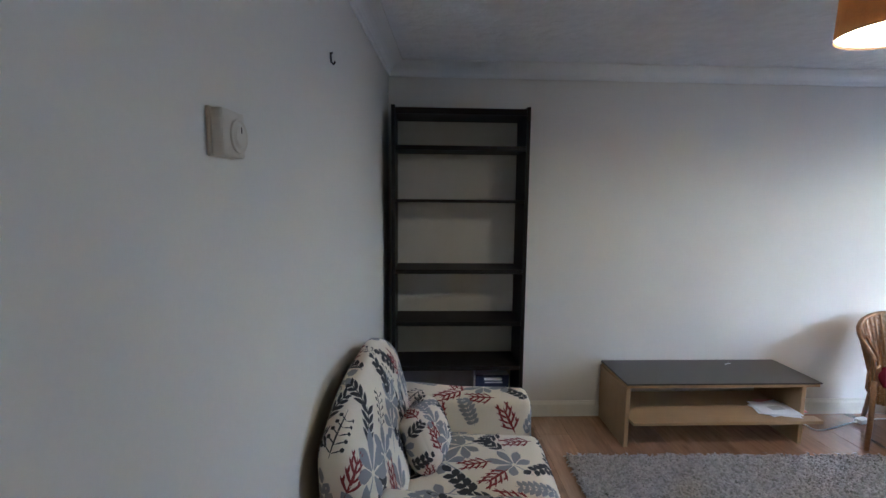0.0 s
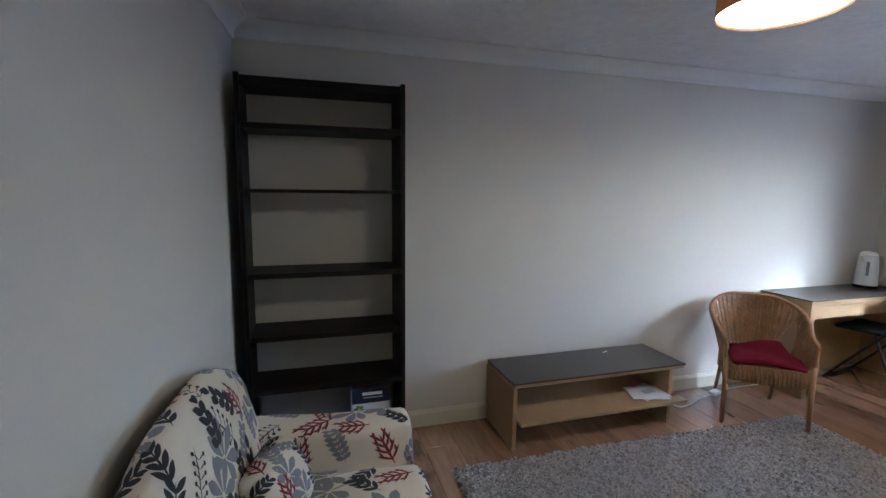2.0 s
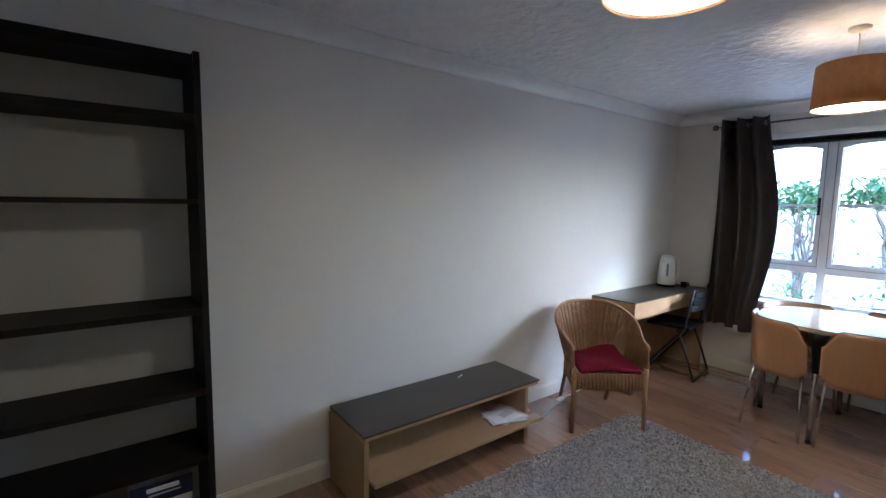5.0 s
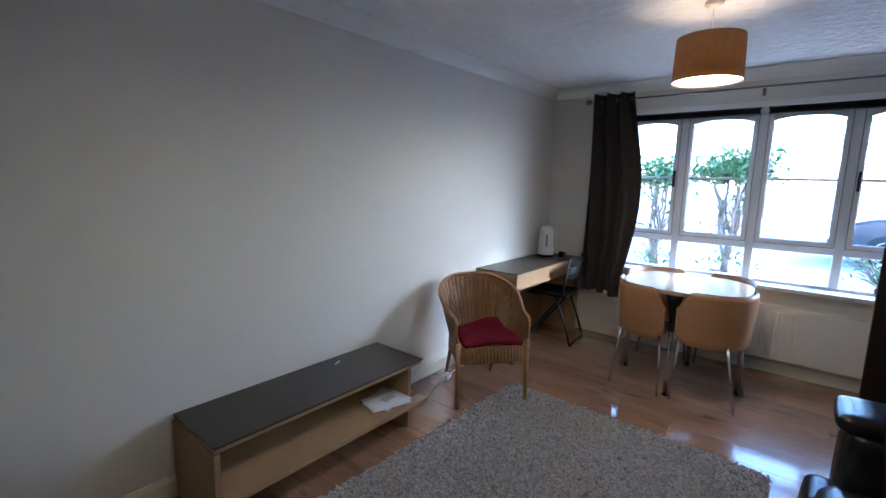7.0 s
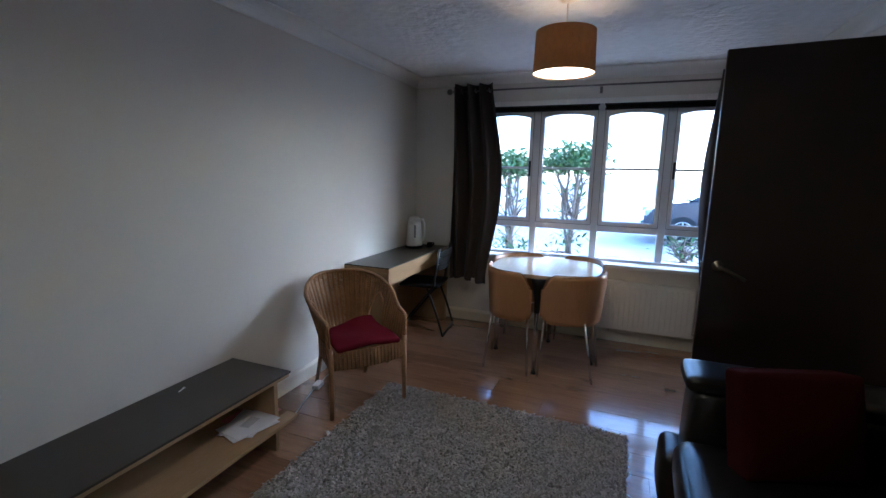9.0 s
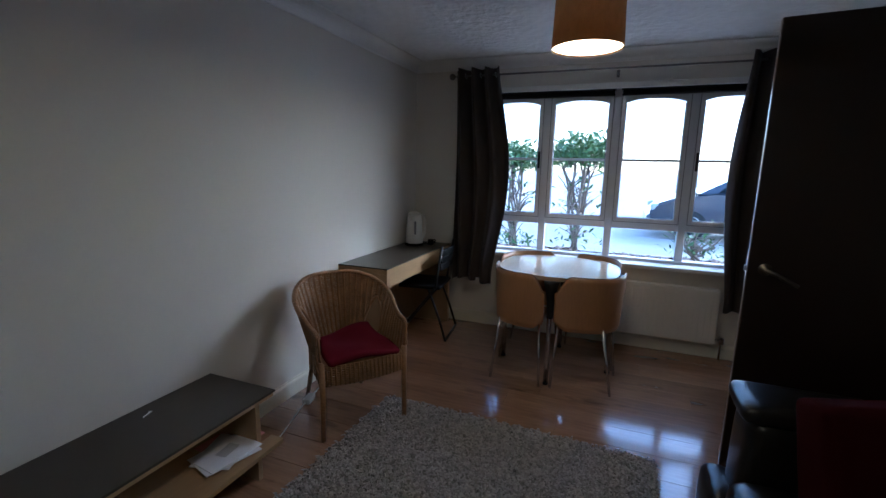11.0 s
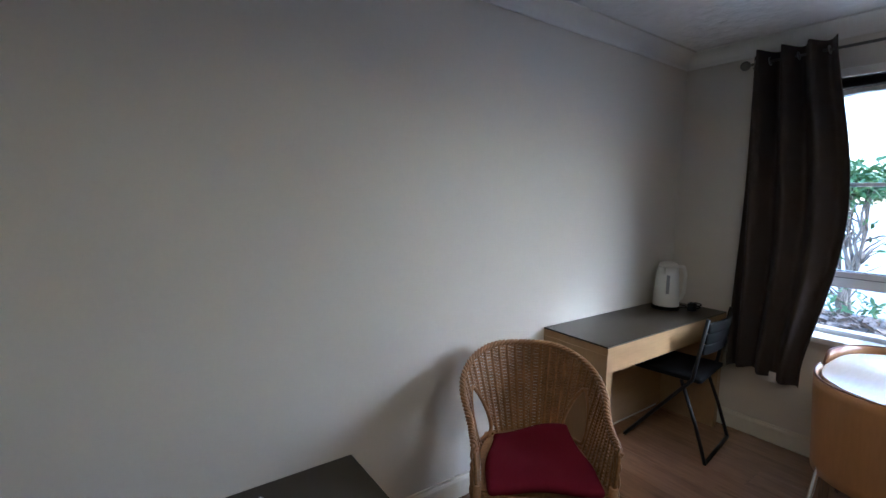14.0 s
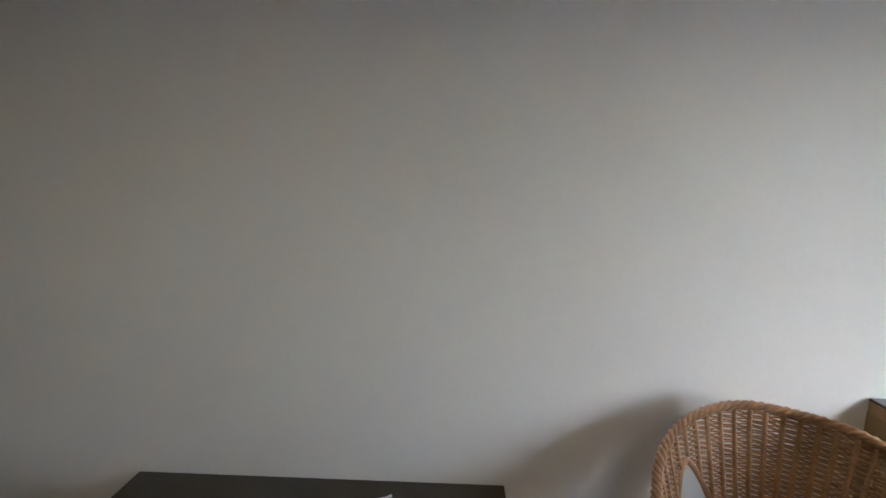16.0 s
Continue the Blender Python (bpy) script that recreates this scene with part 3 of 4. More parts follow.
def make_carton():
    c = thing("printed_carton", (0.66, 2.890, 0.097), label="white and navy printed cardboard carton on the lowest shelf", category="box")
    part("carton", box(B(), -0.105, 0.105, -0.05, 0.05, 0, 0.285, 0.002), PAPER, c)
    part("navy_band", box(B(), -0.1055, 0.1055, -0.0525, -0.0502, 0.205, 0.284), BLUEPRINT, c, "navy printed band")
    part("brand_bar", box(B(), -0.05, 0.06, -0.0545, -0.0527, 0.252, 0.268, 0.004), PAPER, c, "white printed title bar")
    part("caption_bar", box(B(), -0.045, 0.065, -0.0545, -0.0527, 0.234, 0.240), PALEGREY, c)
    bm = B()
    for k in range(7):
        a = k * 0.9
        lf = [(-0.068 + 0.018 * math.cos(a) + 0.010 * math.cos(q + a) * (1.4 if abs(math.cos(q)) > 0.5 else 0.6), 0.165 + 0.022 * math.sin(a) + 0.008 * math.sin(q + a)) for q in [math.tau * n / 8 for n in range(8)]]
        prism(bm, lf, "y", -0.0525 - 0.0002 * k, -0.0505)
    part("leaf_picture", bm, GREENPRINT, c, "green printed leaf picture")
    part("device_picture", box(B(), -0.035, 0.07, -0.0525, -0.0505, 0.03, 0.165, 0.012), PALEGREY, c, "pale grey printed picture")


make_carton()


# ---- media bench ----
def make_bench():
    b = thing("tv_bench", (2.04, 2.855, 0.0), label="low oak-veneer television bench with a dark glass top", category="tv bench")
    part("glass_top", box(B(), -0.60, 0.605, -0.20, 0.20, 0.384, 0.394, 0.002), SMOKE, b, "dark smoked glass top")
    part("top_panel", box(B(), -0.595, 0.595, -0.195, 0.198, 0.366, 0.3838, 0.001), BEECH, b)
    part("side_panel", box(B(), -0.605, -0.58, -0.205, 0.198, 0, 0.3655, 0.002), BEECHV, b)
    part("side_panel", box(B(), 0.49, 0.515, -0.19, 0.198, 0, 0.3655, 0.002), BEECHV, b)
    out = [(-0.578, 0.17), (-0.578, -0.262), (0.575, -0.262), (0.575, -0.193), (0.488, -0.193), (0.488, 0.17)]
    part("shelf", prism(B(), out, "z", 0.165, 0.183), BEECH, b)
    part("label_scrap", prism(B(), [(0.205, 0.108), (0.255, 0.125), (0.249, 0.138), (0.236, 0.127), (0.21, 0.118)], "z", 0.3942, 0.3948), PAPER, b, "torn white sticker remnant")


make_bench()
pl = thing("letter_pile", (2.425, 2.735, 0.184), rz=8, label="pile of white unopened letters on the bench shelf", category="letters")
for k, (dx, dy, r, m) in enumerate(((0.085, 0.045, -14, PINKPAPER), (0.01, 0.015, 9, PAPER), (-0.015, -0.01, -24, PAPER), (-0.005, -0.005, -16, PAPER))):
    bm = box(B(), -0.118, 0.118, -0.085, 0.085, 0, 0.0035, 0.001, 1)
    bmesh.ops.transform(bm, matrix=pose(dx, dy, 0.0005 + 0.004 * k, 0, 0, r), verts=bm.verts)
    part("envelope", bm, m, pl)
bm = box(B(), -0.04, 0.05, -0.03, 0.02, 0.0166, 0.0172)
part("address_window", bm, PALEGREY, pl)


# ---- extension lead ----
ex = thing("extension_lead", (2.68, 2.74, 0.0), label="white extension cable with a plug on the floor", category="cable")
ends = [Vector(p) for p in ((-0.10, 0.03, 0.10), (-0.06, 0.03, 0.09), (0.0, 0.03, 0.06), (0.08, 0.05, 0.02), (0.18, 0.08, 0.006), (0.30, 0.12, 0.004), (0.42, 0.155, 0.010), (0.47, 0.165, 0.014))]
pts = []
for k in range(len(ends) - 1):
    a, b, c, d = ends[max(k - 1, 0)], ends[k], ends[k + 1], ends[min(k + 2, len(ends) - 1)]
    for q in range(6):
        t = q / 6
        pts.append(0.5 * (2 * b + (c - a) * t + (2 * a - 5 * b + 4 * c - d) * t * t + (3 * b - a - 3 * c + d) * t ** 3))
part("cable", tube(B(), pts + [ends[-1]], 0.0038, 6), WHITEPLAS, ex)
bm = box(B(), -0.045, 0.045, -0.024, 0.024, 0.001, 0.032, 0.008)
bmesh.ops.transform(bm, matrix=pose(0.515, 0.172, 0, 0, 0, 14), verts=bm.verts)
part("plug", bm, WHITEPLAS, ex)
part("cable", tube(B(), [(0.56, 0.182, 0.012), (0.66, 0.215, 0.004), (0.82, 0.225, 0.004), (1.0, 0.22, 0.004)], 0.0038, 6), WHITEPLAS, ex)


# ---- desk ----
def make_desk():
    d = thing("desk", (4.335, 2.866, 0.0), label="light oak-veneer desk with a dark glass top", category="desk")
    w, h = 0.60, 0.192
    part("glass_top", box(B(), -w, w, -h, h, 0.724, 0.732, 0.002), SMOKE, d, "dark smoked glass top")
    part("top_panel", box(B(), -w + 0.001, w, -h, h, 0.690, 0.7238, 0.0015), BEECH, d)
    for s, a in ((-1, -w), (1, w - 0.045)):
        part("side_panel", box(B(), a, a + 0.045, -h + 0.001, h, 0, 0.6898, 0.0015), BEECHV, d)
    part("drawer_front", box(B(), -w + 0.049, w - 0.049, -h + 0.010, -h + 0.028, 0.595, 0.686, 0.0015), BEECH, d)
    part("drawer_box", box(B(), -w + 0.06, w - 0.06, -h + 0.0285, h - 0.03, 0.605, 0.68), BEECH, d)
    part("back_panel", box(B(), -w + 0.046, w - 0.046, h - 0.035, h - 0.02, 0.03, 0.6895), BEECH, d)


make_desk()


# ---- kettle ----
def make_kettle():
    k = thing("kettle", (4.70, 2.93, 0.733), label="white plastic electric kettle on its black base", category="kettle")
    part("base", lathe(B(), [(0.08, 0), (0.082, 0.008), (0.076, 0.018)], seg=36), BLACKPLAS, k, "black round power base")
    bm = lathe(B(), [(0.074, 0.02), (0.076, 0.03), (0.070, 0.135), (0.063, 0.225), (0.057, 0.262)], seg=36)
    part("body", bm, WHITEPLAS, k)
    part("lid", lathe(B(), [(0.0565, 0.2625), (0.050, 0.282), (0.030, 0.291), (0.006, 0.295)], seg=36), WHITEPLAS, k)
    bm = tube(B(), [(0.05, -0.03, 0.262), (0.085, -0.052, 0.258), (0.10, -0.06, 0.21), (0.098, -0.058, 0.11), (0.085, -0.05, 0.06), (0.06, -0.036, 0.05)], 0.011, 10)
    part("handle", bm, WHITEPLAS, k, smooth=True)
    part("spout", prism(B(), [(-0.085, 0.262), (-0.05, 0.265), (-0.055, 0.20)], "y", -0.016, 0.016), WHITEPLAS, k)
    bm = box(B(), -0.009, 0.009, -0.004, 0.003, 0.10, 0.215, 0.003)
    bmesh.ops.transform(bm, matrix=pose(-0.058, -0.036, 0, 0, 0, -58), verts=bm.verts)
    part("water_gauge", bm, GREYBOARD, k, "grey water-level window")
    bm = tube(B(), [(0.06, -0.06, 0.006), (0.10, -0.09, 0.004), (0.14, -0.05, 0.004), (0.17, 0.03, 0.004), (0.19, 0.09, 0.004)], 0.0035, 6)
    part("power_cord", bm, BLACKPLAS, k)


make_kettle()
lp = thing("coiled_plug_lead", (4.80, 2.80, 0.733), label="black plug and coiled lead on the desk", category="cable")
part("lead", tube(B(), [(0.03 * math.cos(a) + 0.002 * a, 0.022 * math.sin(a), 0.005 + 0.0022 * a) for a in [0.5 * q for q in range(30)]], 0.0042, 6), BLACKPLAS, lp)
part("plug", box(B(), -0.055, -0.015, -0.02, 0.02, 0, 0.05, 0.006), BLACKPLAS, lp)


# ---- black folding chair ----
def make_folding_chair():
    c = thing("folding_chair", (4.59, 2.745, 0.0), rz=8, label="black metal folding chair pushed up to the desk", category="chair")
    part("seat", soft(B(), -0.20, 0.20, -0.16, 0.20, 0.43, 0.458, 0.012, 8), BLACKPLAS, c)
    for s in (-1, 1):
        part("front_leg", tube(B(), [(s * 0.205, -0.17, 0.79), (s * 0.212, -0.12, 0.45), (s * 0.215, 0.22, 0.012)], 0.010), BLACKMETAL, c)
        part("rear_leg", tube(B(), [(s * 0.195, -0.06, 0.43), (s * 0.20, -0.15, 0.20), (s * 0.205, -0.21, 0.012)], 0.010), BLACKMETAL, c)
    part("rear_foot_bar", tube(B(), [(-0.205, -0.21, 0.011), (0.205, -0.21, 0.011)], 0.010), BLACKMETAL, c)
    part("front_foot_bar", tube(B(), [(-0.215, 0.22, 0.011), (0.215, 0.22, 0.011)], 0.010), BLACKMETAL, c)
    for z, dy in ((0.74, -0.17), (0.68, -0.162), (0.62, -0.153)):
        bm = B()
        soft(bm, -0.20, 0.20, dy - 0.010, dy + 0.008, z - 0.028, z + 0.028, 0.008, 8)
        for v in bm.verts:
            v.co.y -= 0.03 * (1 - (v.co.x / 0.2) ** 2)
        part("back_slat", bm, BLACKPLAS, c)


make_folding_chair()


# ---- dining set ----
def ring(a, n=4.2, r=0.425):
    c, s = math.cos(a), math.sin(a)
    k = (abs(c) ** n + abs(s) ** n) ** (-1 / n)
    return Vector((r * k * c * 0.93, r * k * s, 0))


def make_dining_table():
    t = thing("dining_table", (4.36, 1.63, 0.0), label="rounded square dining table with a glossy oak top", category="table")
    out = [ring(math.tau * k / 64, 2.9, 0.405) for k in range(64)]
    bm = prism(B(), [(p.x, p.y) for p in out], "z", 0.715, 0.74)
    bmesh.ops.bevel(bm, geom=[e for e in bm.edges if abs(e.verts[0].co.z - e.verts[1].co.z) < 1e-6], offset=0.004, segments=2, affect="EDGES")
    part("tabletop", bm, TABLETOP, t)
    for k in range(4):
        a = k * math.pi / 2 + math.pi
        p = ring(a, 2.9, 0.375)
        part("leg", tube(B(), [(p.x, p.y, 0.62), (p.x * 1.0, p.y * 1.0, 0.012)], 0.016, 14), CHROME, t, "chromed tube leg")
        bm = tube(B(), [(p.x, p.y, 0.714), (p.x, p.y, 0.66), (p.x, p.y, 0.56), (p.x, p.y, 0.46)], [0.055, 0.04, 0.024, 0.020], 14)
        part("leg_bracket", bm, BLACKMETAL, t, "black flared bracket")
        part("foot", lathe(B(), [(0.018, 0), (0.018, 0.012)], (p.x, p.y, 0), 14), BLACKPLAS, t)
    part("under_frame", box(B(), -0.33, 0.33, -0.02, 0.02, 0.69, 0.7145), BLACKMETAL, t)


def make_dining_chair():
    """A chair for the corner in the +x +y quarter, whose shell closes the table's outline."""
    c = thing("dining_chair", (0, 0, 0), label="honey plywood dining chair tucked under the table", category="chair", group="chairs round the dining table")
    n, nz = 36, 10
    bm = B()
    th = 0.012
    shells = []
    for off in (0.0, -th):
        g = []
        for i in range(n + 1):
            u = i / n
            a = radians(4 + 82 * u)
            edge = min(u, 1 - u)
            lo = 0.40 + 0.055 * (1 - smooth01(0, 0.12, edge))
            hi = 0.757 - 0.115 * (1 - smooth01(0.0, 0.16, edge)) ** 1.5
            p = ring(a, 3.4, 0.447 + off)
            g.append([bm.verts.new((p.x * (0.955 + 0.045 * (j / nz)), p.y * (0.955 + 0.045 * (j / nz)), lo + (hi - lo) * j / nz)) for j in range(nz + 1)])
        shells.append(g)
    for g in shells:
        for i in range(n):
            for j in range(nz):
                f = bm.faces.new((g[i][j], g[i + 1][j], g[i + 1][j + 1], g[i][j + 1]))
                f.smooth = True
    A, Bq = shells
    for i in range(n):
        for j in (0, nz):
            bm.faces.new((A[i][j], A[i + 1][j], Bq[i + 1][j], Bq[i][j]))
    for j in range(nz):
        for i in (0, n):
            bm.faces.new((A[i][j], A[i][j + 1], Bq[i][j + 1], Bq[i][j]))
    part("backrest", bm, PLY, c)
    rim = []
    for i in range(n + 1):
        u = i / n
        p = ring(radians(4 + 82 * u), 3.4, 0.441)
        rim.append((p.x, p.y, 0.7585 - 0.115 * (1 - smooth01(0.0, 0.16, min(u, 1 - u))) ** 1.5))
    part("top_edge", tube(B(), rim, 0.0042, 6), EDGEPLY, c, "dark varnished plywood edge")
    seat = [(0.05, 0.05)] + [tuple(ring(radians(6 + 78 * k / 16), 3.4, 0.40))[:2] for k in range(17)]
    bm = prism(B(), seat, "z", 0.425, 0.442)
    part("seat", bm, PLY, c)
    for (tx, ty), (fx, fy) in (((0.33, 0.33), (0.365, 0.405)), ((0.375, 0.06), (0.40, 0.035)), ((0.06, 0.375), (0.035, 0.42))):
        part("leg", tube(B(), [(tx, ty, 0.424), (fx, fy, 0.006)], 0.0085, 10), CHROME, c, "slim chromed leg")
    part("brace", tube(B(), [(0.375, 0.06, 0.415), (0.33, 0.33, 0.413), (0.06, 0.375, 0.415)], 0.007, 8), CHROME, c)
    return c


make_dining_table()
dc = make_dining_chair()
dc.matrix_basis = pose(4.36, 1.63, 0, 0, 0, 0)
for a in (90, 180, 270):
    copy_thing(dc, pose(4.36, 1.63, 0, 0, 0, a))


# ---- wicker armchair ----
def make_wicker():
    c = thing("wicker_armchair", (3.225, 2.64, 0.012), rz=-36.7, label="brown woven wicker armchair beside the television bench", category="armchair")
    R, side = 0.252, 0.235
    total = 2 * side + math.pi * R
    def plan(s, grow=0.0):
        """s from -1 (front left) round the back to 1 (front right)."""
        d = abs(s) * total / 2
        sg = 1 if s >= 0 else -1
        r = R + grow
        if d < math.pi * R / 2:
            a = d / R
            return Vector((sg * r * math.sin(a), 0.0 + r * math.cos(a), 0))
        return Vector((sg * (r - 0.02 * (d - math.pi * R / 2) / side), -(d - math.pi * R / 2), 0))
    def rim(s):
        return 0.745 - 0.185 * smooth01(0.12, 0.92, abs(s)) - 0.012 * smooth01(0.93, 1.0, abs(s))
    def lean(z, s):
        return 0.19 * max(0, z - 0.38) * (0.85 if abs(s) < 0.5 else 0.85 - 0.9 * (abs(s) - 0.5))
    def tuck(s):
        return 0.045 * (1 - s ** 4)
    def at(s, z, out=0.0):
        p = plan(s, lean(z, s) + out - tuck(s) * max(0.0, min(1.0, (0.70 - z) / 0.32)))
        p.z = z
        return p
    def hole(s, z):
        return z > 0.40 and z < 0.60 and abs(abs(s) - 0.41) < 0.135 * (max(0, (0.60 - z) / 0.20)) ** 0.6
    ns = 120
    bm = B()
    z, row = 0.385, 0
    while z < 0.755:
        run = []
        for k in range(ns + 1):
            s = -1 + 2 * k / ns
            ok = z < rim(s) - 0.008 and not hole(s, z)
            if ok:
                w = 0.0024 * (1 if (k // 2 + row) % 2 else -1)
                run.append(at(s, z + 0.001 * math.sin(k * 1.3 + row), w))
            if (not ok or k == ns) and run:
                if len(run) > 1:
                    tube(bm, run, 0.0034, 4)
                run = []
        z += 0.0064
        row += 1
    part("woven_back", bm, WICKER, c, kind="stuff")
    bm = B()
    for k in range(0, ns + 1, 3):
        s = -1 + 2 * k / ns
        run = []
        for q in range(24):
            zz = 0.385 + (rim(s) - 0.39) * q / 23
            if hole(s, zz):
                if len(run) > 1:
                    tube(bm, run, 0.0074, 5)
                run = []
            else:
                run.append(at(s, zz))
        if len(run) > 1:
            tube(bm, run, 0.0074, 5)
    part("stake_weave", bm, WICKER, c, kind="stuff")
    # braided rim that runs down to the front legs
    base = [at(s, rim(s)) for s in [-1 + 2 * k / 140 for k in range(141)]]
    fl, frr = base[0], base[-1]
    base = [Vector((fl.x, fl.y + 0.015, 0.36 + (fl.z - 0.36) * q / 6)) for q in range(6)] + base + [Vector((frr.x, frr.y + 0.015, 0.36 + (frr.z - 0.36) * (5 - q) / 6)) for q in range(6)]
    for ph in (0, math.tau / 3, 2 * math.tau / 3):
        pts = []
        for i, p in enumerate(base):
            d = (base[min(i + 1, len(base) - 1)] - base[max(i - 1, 0)]).normalized()
            s = d.cross(Vector((0, 0, 1)))
            s = s.normalized() if s.length > 1e-3 else Vector((1, 0, 0))
            up = s.cross(d)
            a = i * 1.2 + ph
            pts.append(p + s * 0.0078 * math.cos(a) + up * 0.0078 * math.sin(a))
        part("rim_braid", tube(B(), pts, 0.0070, 6), CANE, c)
    for sg in (-1, 1):
        edge = []
        for q in range(30):
            a = math.tau * q / 30
            zz = 0.501 + 0.101 * math.sin(a)
            s = sg * (0.41 + 0.135 * math.copysign(abs(math.cos(a)) ** 0.3, math.cos(a)) * max(0.0, (0.602 - zz) / 0.202) ** 0.6)
            edge.append(at(s, zz))
        part("opening_edge", tube(B(), edge, 0.0085, 6, True), CANE, c)
    # seat and apron
    outline = [plan(s, -tuck(s)) for s in [-1 + 2 * k / 40 for k in range(41)]]
    bm = prism(B(), [(p.x * 0.97, p.y * 0.97) for p in outline], "z", 0.372, 0.392)
    part("seat", bm, WICKER, c)
    bm = B()
    for q in range(17):
        zz = 0.288 + 0.0064 * q
        loop = [plan(s, 0.006 - tuck(s) + 0.0022 * (1 if (k // 2 + q) % 2 else -1)) + Vector((0, 0, zz)) for k, s in enumerate([-1 + 2 * k / 100 for k in range(101)])]
        x0, x1, y = loop[0].x, loop[-1].x, loop[0].y
        front = [Vector((x1 + (x0 - x1) * k / 40, y - 0.03 * math.sin(math.pi * k / 40) + 0.0022 * (1 if (k // 2 + q) % 2 else -1), zz)) for k in range(1, 40)]
        tube(bm, loop + front, 0.0037, 4, True)
    for k in range(0, 101, 4):
        p = plan(-1 + 2 * k / 100, 0.009 - tuck(-1 + 2 * k / 100))
        tube(bm, [(p.x, p.y, 0.284), (p.x, p.y, 0.394)], 0.005, 5)
    a, b = plan(-1), plan(1)
    for k in range(1, 20):
        x = a.x + (b.x - a.x) * k / 20
        y = a.y - 0.03 * math.sin(math.pi * k / 20) - 0.003
        tube(bm, [(x, y, 0.284), (x, y, 0.394)], 0.005, 5)
    part("apron", bm, WICKER, c, kind="stuff")
    for x in (-1, 1):
        p = plan(x)
        part("leg", tube(B(), [(p.x, p.y, 0.42), (p.x * 0.99, p.y - 0.005, 0.2), (p.x, p.y - 0.01, -0.010)], [0.015, 0.015, 0.013], 10), CANE, c)
        q = plan(x * 0.36, -0.04)
        part("leg", tube(B(), [(q.x, q.y, 0.40), (q.x * 1.02, q.y + 0.05, 0.2), (q.x * 1.05, q.y + 0.14, -0.010)], [0.015, 0.014, 0.012], 10), CANE, c)
        part("side_stretcher", tube(B(), [(p.x, p.y, 0.29), (q.x, q.y, 0.30)], 0.008, 8), CANE, c)


make_wicker()
cu = thing("seat_cushion", (3.21, 2.60, 0.405), rz=-36.7, label="crimson cotton cushion lying in the wicker armchair", category="cushion")
bm = soft(B(), -0.21, 0.19, -0.215, 0.14, 0.0, 0.036, 0.018, 18, (0, 0, 0.010))
for v in bm.verts:
    v.co.z += 0.010 * math.sin(v.co.x * 17 + 6 * v.co.y) * math.sin(v.co.y * 13 + 1) + 0.065 * smooth01(-0.02, 0.2, v.co.y) * smooth01(-0.25, 0.15, v.co.x)
for v in bm.verts:
    v.co.x *= 1 - 0.24 * smooth01(-0.10, 0.14, v.co.y)
part("pad", bm, REDCUSH, cu)


# ---- floral armchair ----
def leaf_shape(kind, rnd):
    """Polygons of one printed motif, in metres round its root, each a pair of outlines along a rib."""
    out = []
    def leaf(x, y, a, ln, wd, swell=1.0):
        rows = []
        for k in range(6):
            t = k / 5
            w = wd * math.sin(math.pi * min(0.985, 0.03 + t ** swell * 0.955)) ** 0.8
            cx, cy = x + ln * t * math.cos(a), y + ln * t * math.sin(a)
            nx, ny = -math.sin(a), math.cos(a)
            rows.append(((cx + nx * w, cy + ny * w), (cx - nx * w, cy - ny * w)))
        out.append(rows)
    if kind == "fan":
        for k in range(6):
            a = radians(90 + (k - 2.5) * 46)
            leaf(0.010 * math.cos(a), 0.010 * math.sin(a), a, (0.066, 0.088, 0.098, 0.102, 0.085, 0.062)[k], 0.019, 1.5)
        leaf(0, 0, radians(-95), 0.09, 0.0028)
    elif kind == "fern":
        leaf(0, -0.06, radians(90), 0.17, 0.003)
        for k in range(7):
            for s in (-1, 1):
                leaf(0, -0.045 + 0.021 * k, radians(90 - s * 62), 0.046 - 0.004 * abs(k - 3), 0.010)
    elif kind == "round":
        leaf(0, -0.06, radians(80), 0.15, 0.0028)
        for k in range(4):
            for s in (-1, 1):
                leaf(0.004 * k, -0.04 + 0.03 * k, radians(88 - s * 50), 0.042, 0.0145)
        leaf(0.02, 0.08, radians(82), 0.045, 0.016)
    elif kind == "berry":
        leaf(0, -0.06, radians(96), 0.15, 0.0028)
        for k in range(5):
            for s in (-1, 1):
                a = radians(92 - s * 58)
                leaf(0, -0.045 + 0.024 * k, a, 0.03, 0.002)
                leaf(0.024 * math.cos(a), -0.045 + 0.024 * k + 0.024 * math.sin(a), a, 0.014, 0.0065)
    elif kind == "sprig":
        leaf(0, -0.05, radians(90), 0.13, 0.003)
        for k in range(4):
            for s in (-1, 1):
                leaf(0, -0.03 + 0.028 * k, radians(90 - s * 38), 0.05, 0.0085)
    elif kind == "coral":
        leaf(0, -0.05, radians(90), 0.13, 0.006)
        for k in range(4):
            for s in (-1, 1):
                a = radians(90 - s * (48 - 5 * k))
                y0 = -0.03 + 0.026 * k
                leaf(0, y0, a, 0.058, 0.005)
                leaf(0.034 * math.cos(a), y0 + 0.034 * math.sin(a), a + s * 0.6, 0.026, 0.0045)
    return out


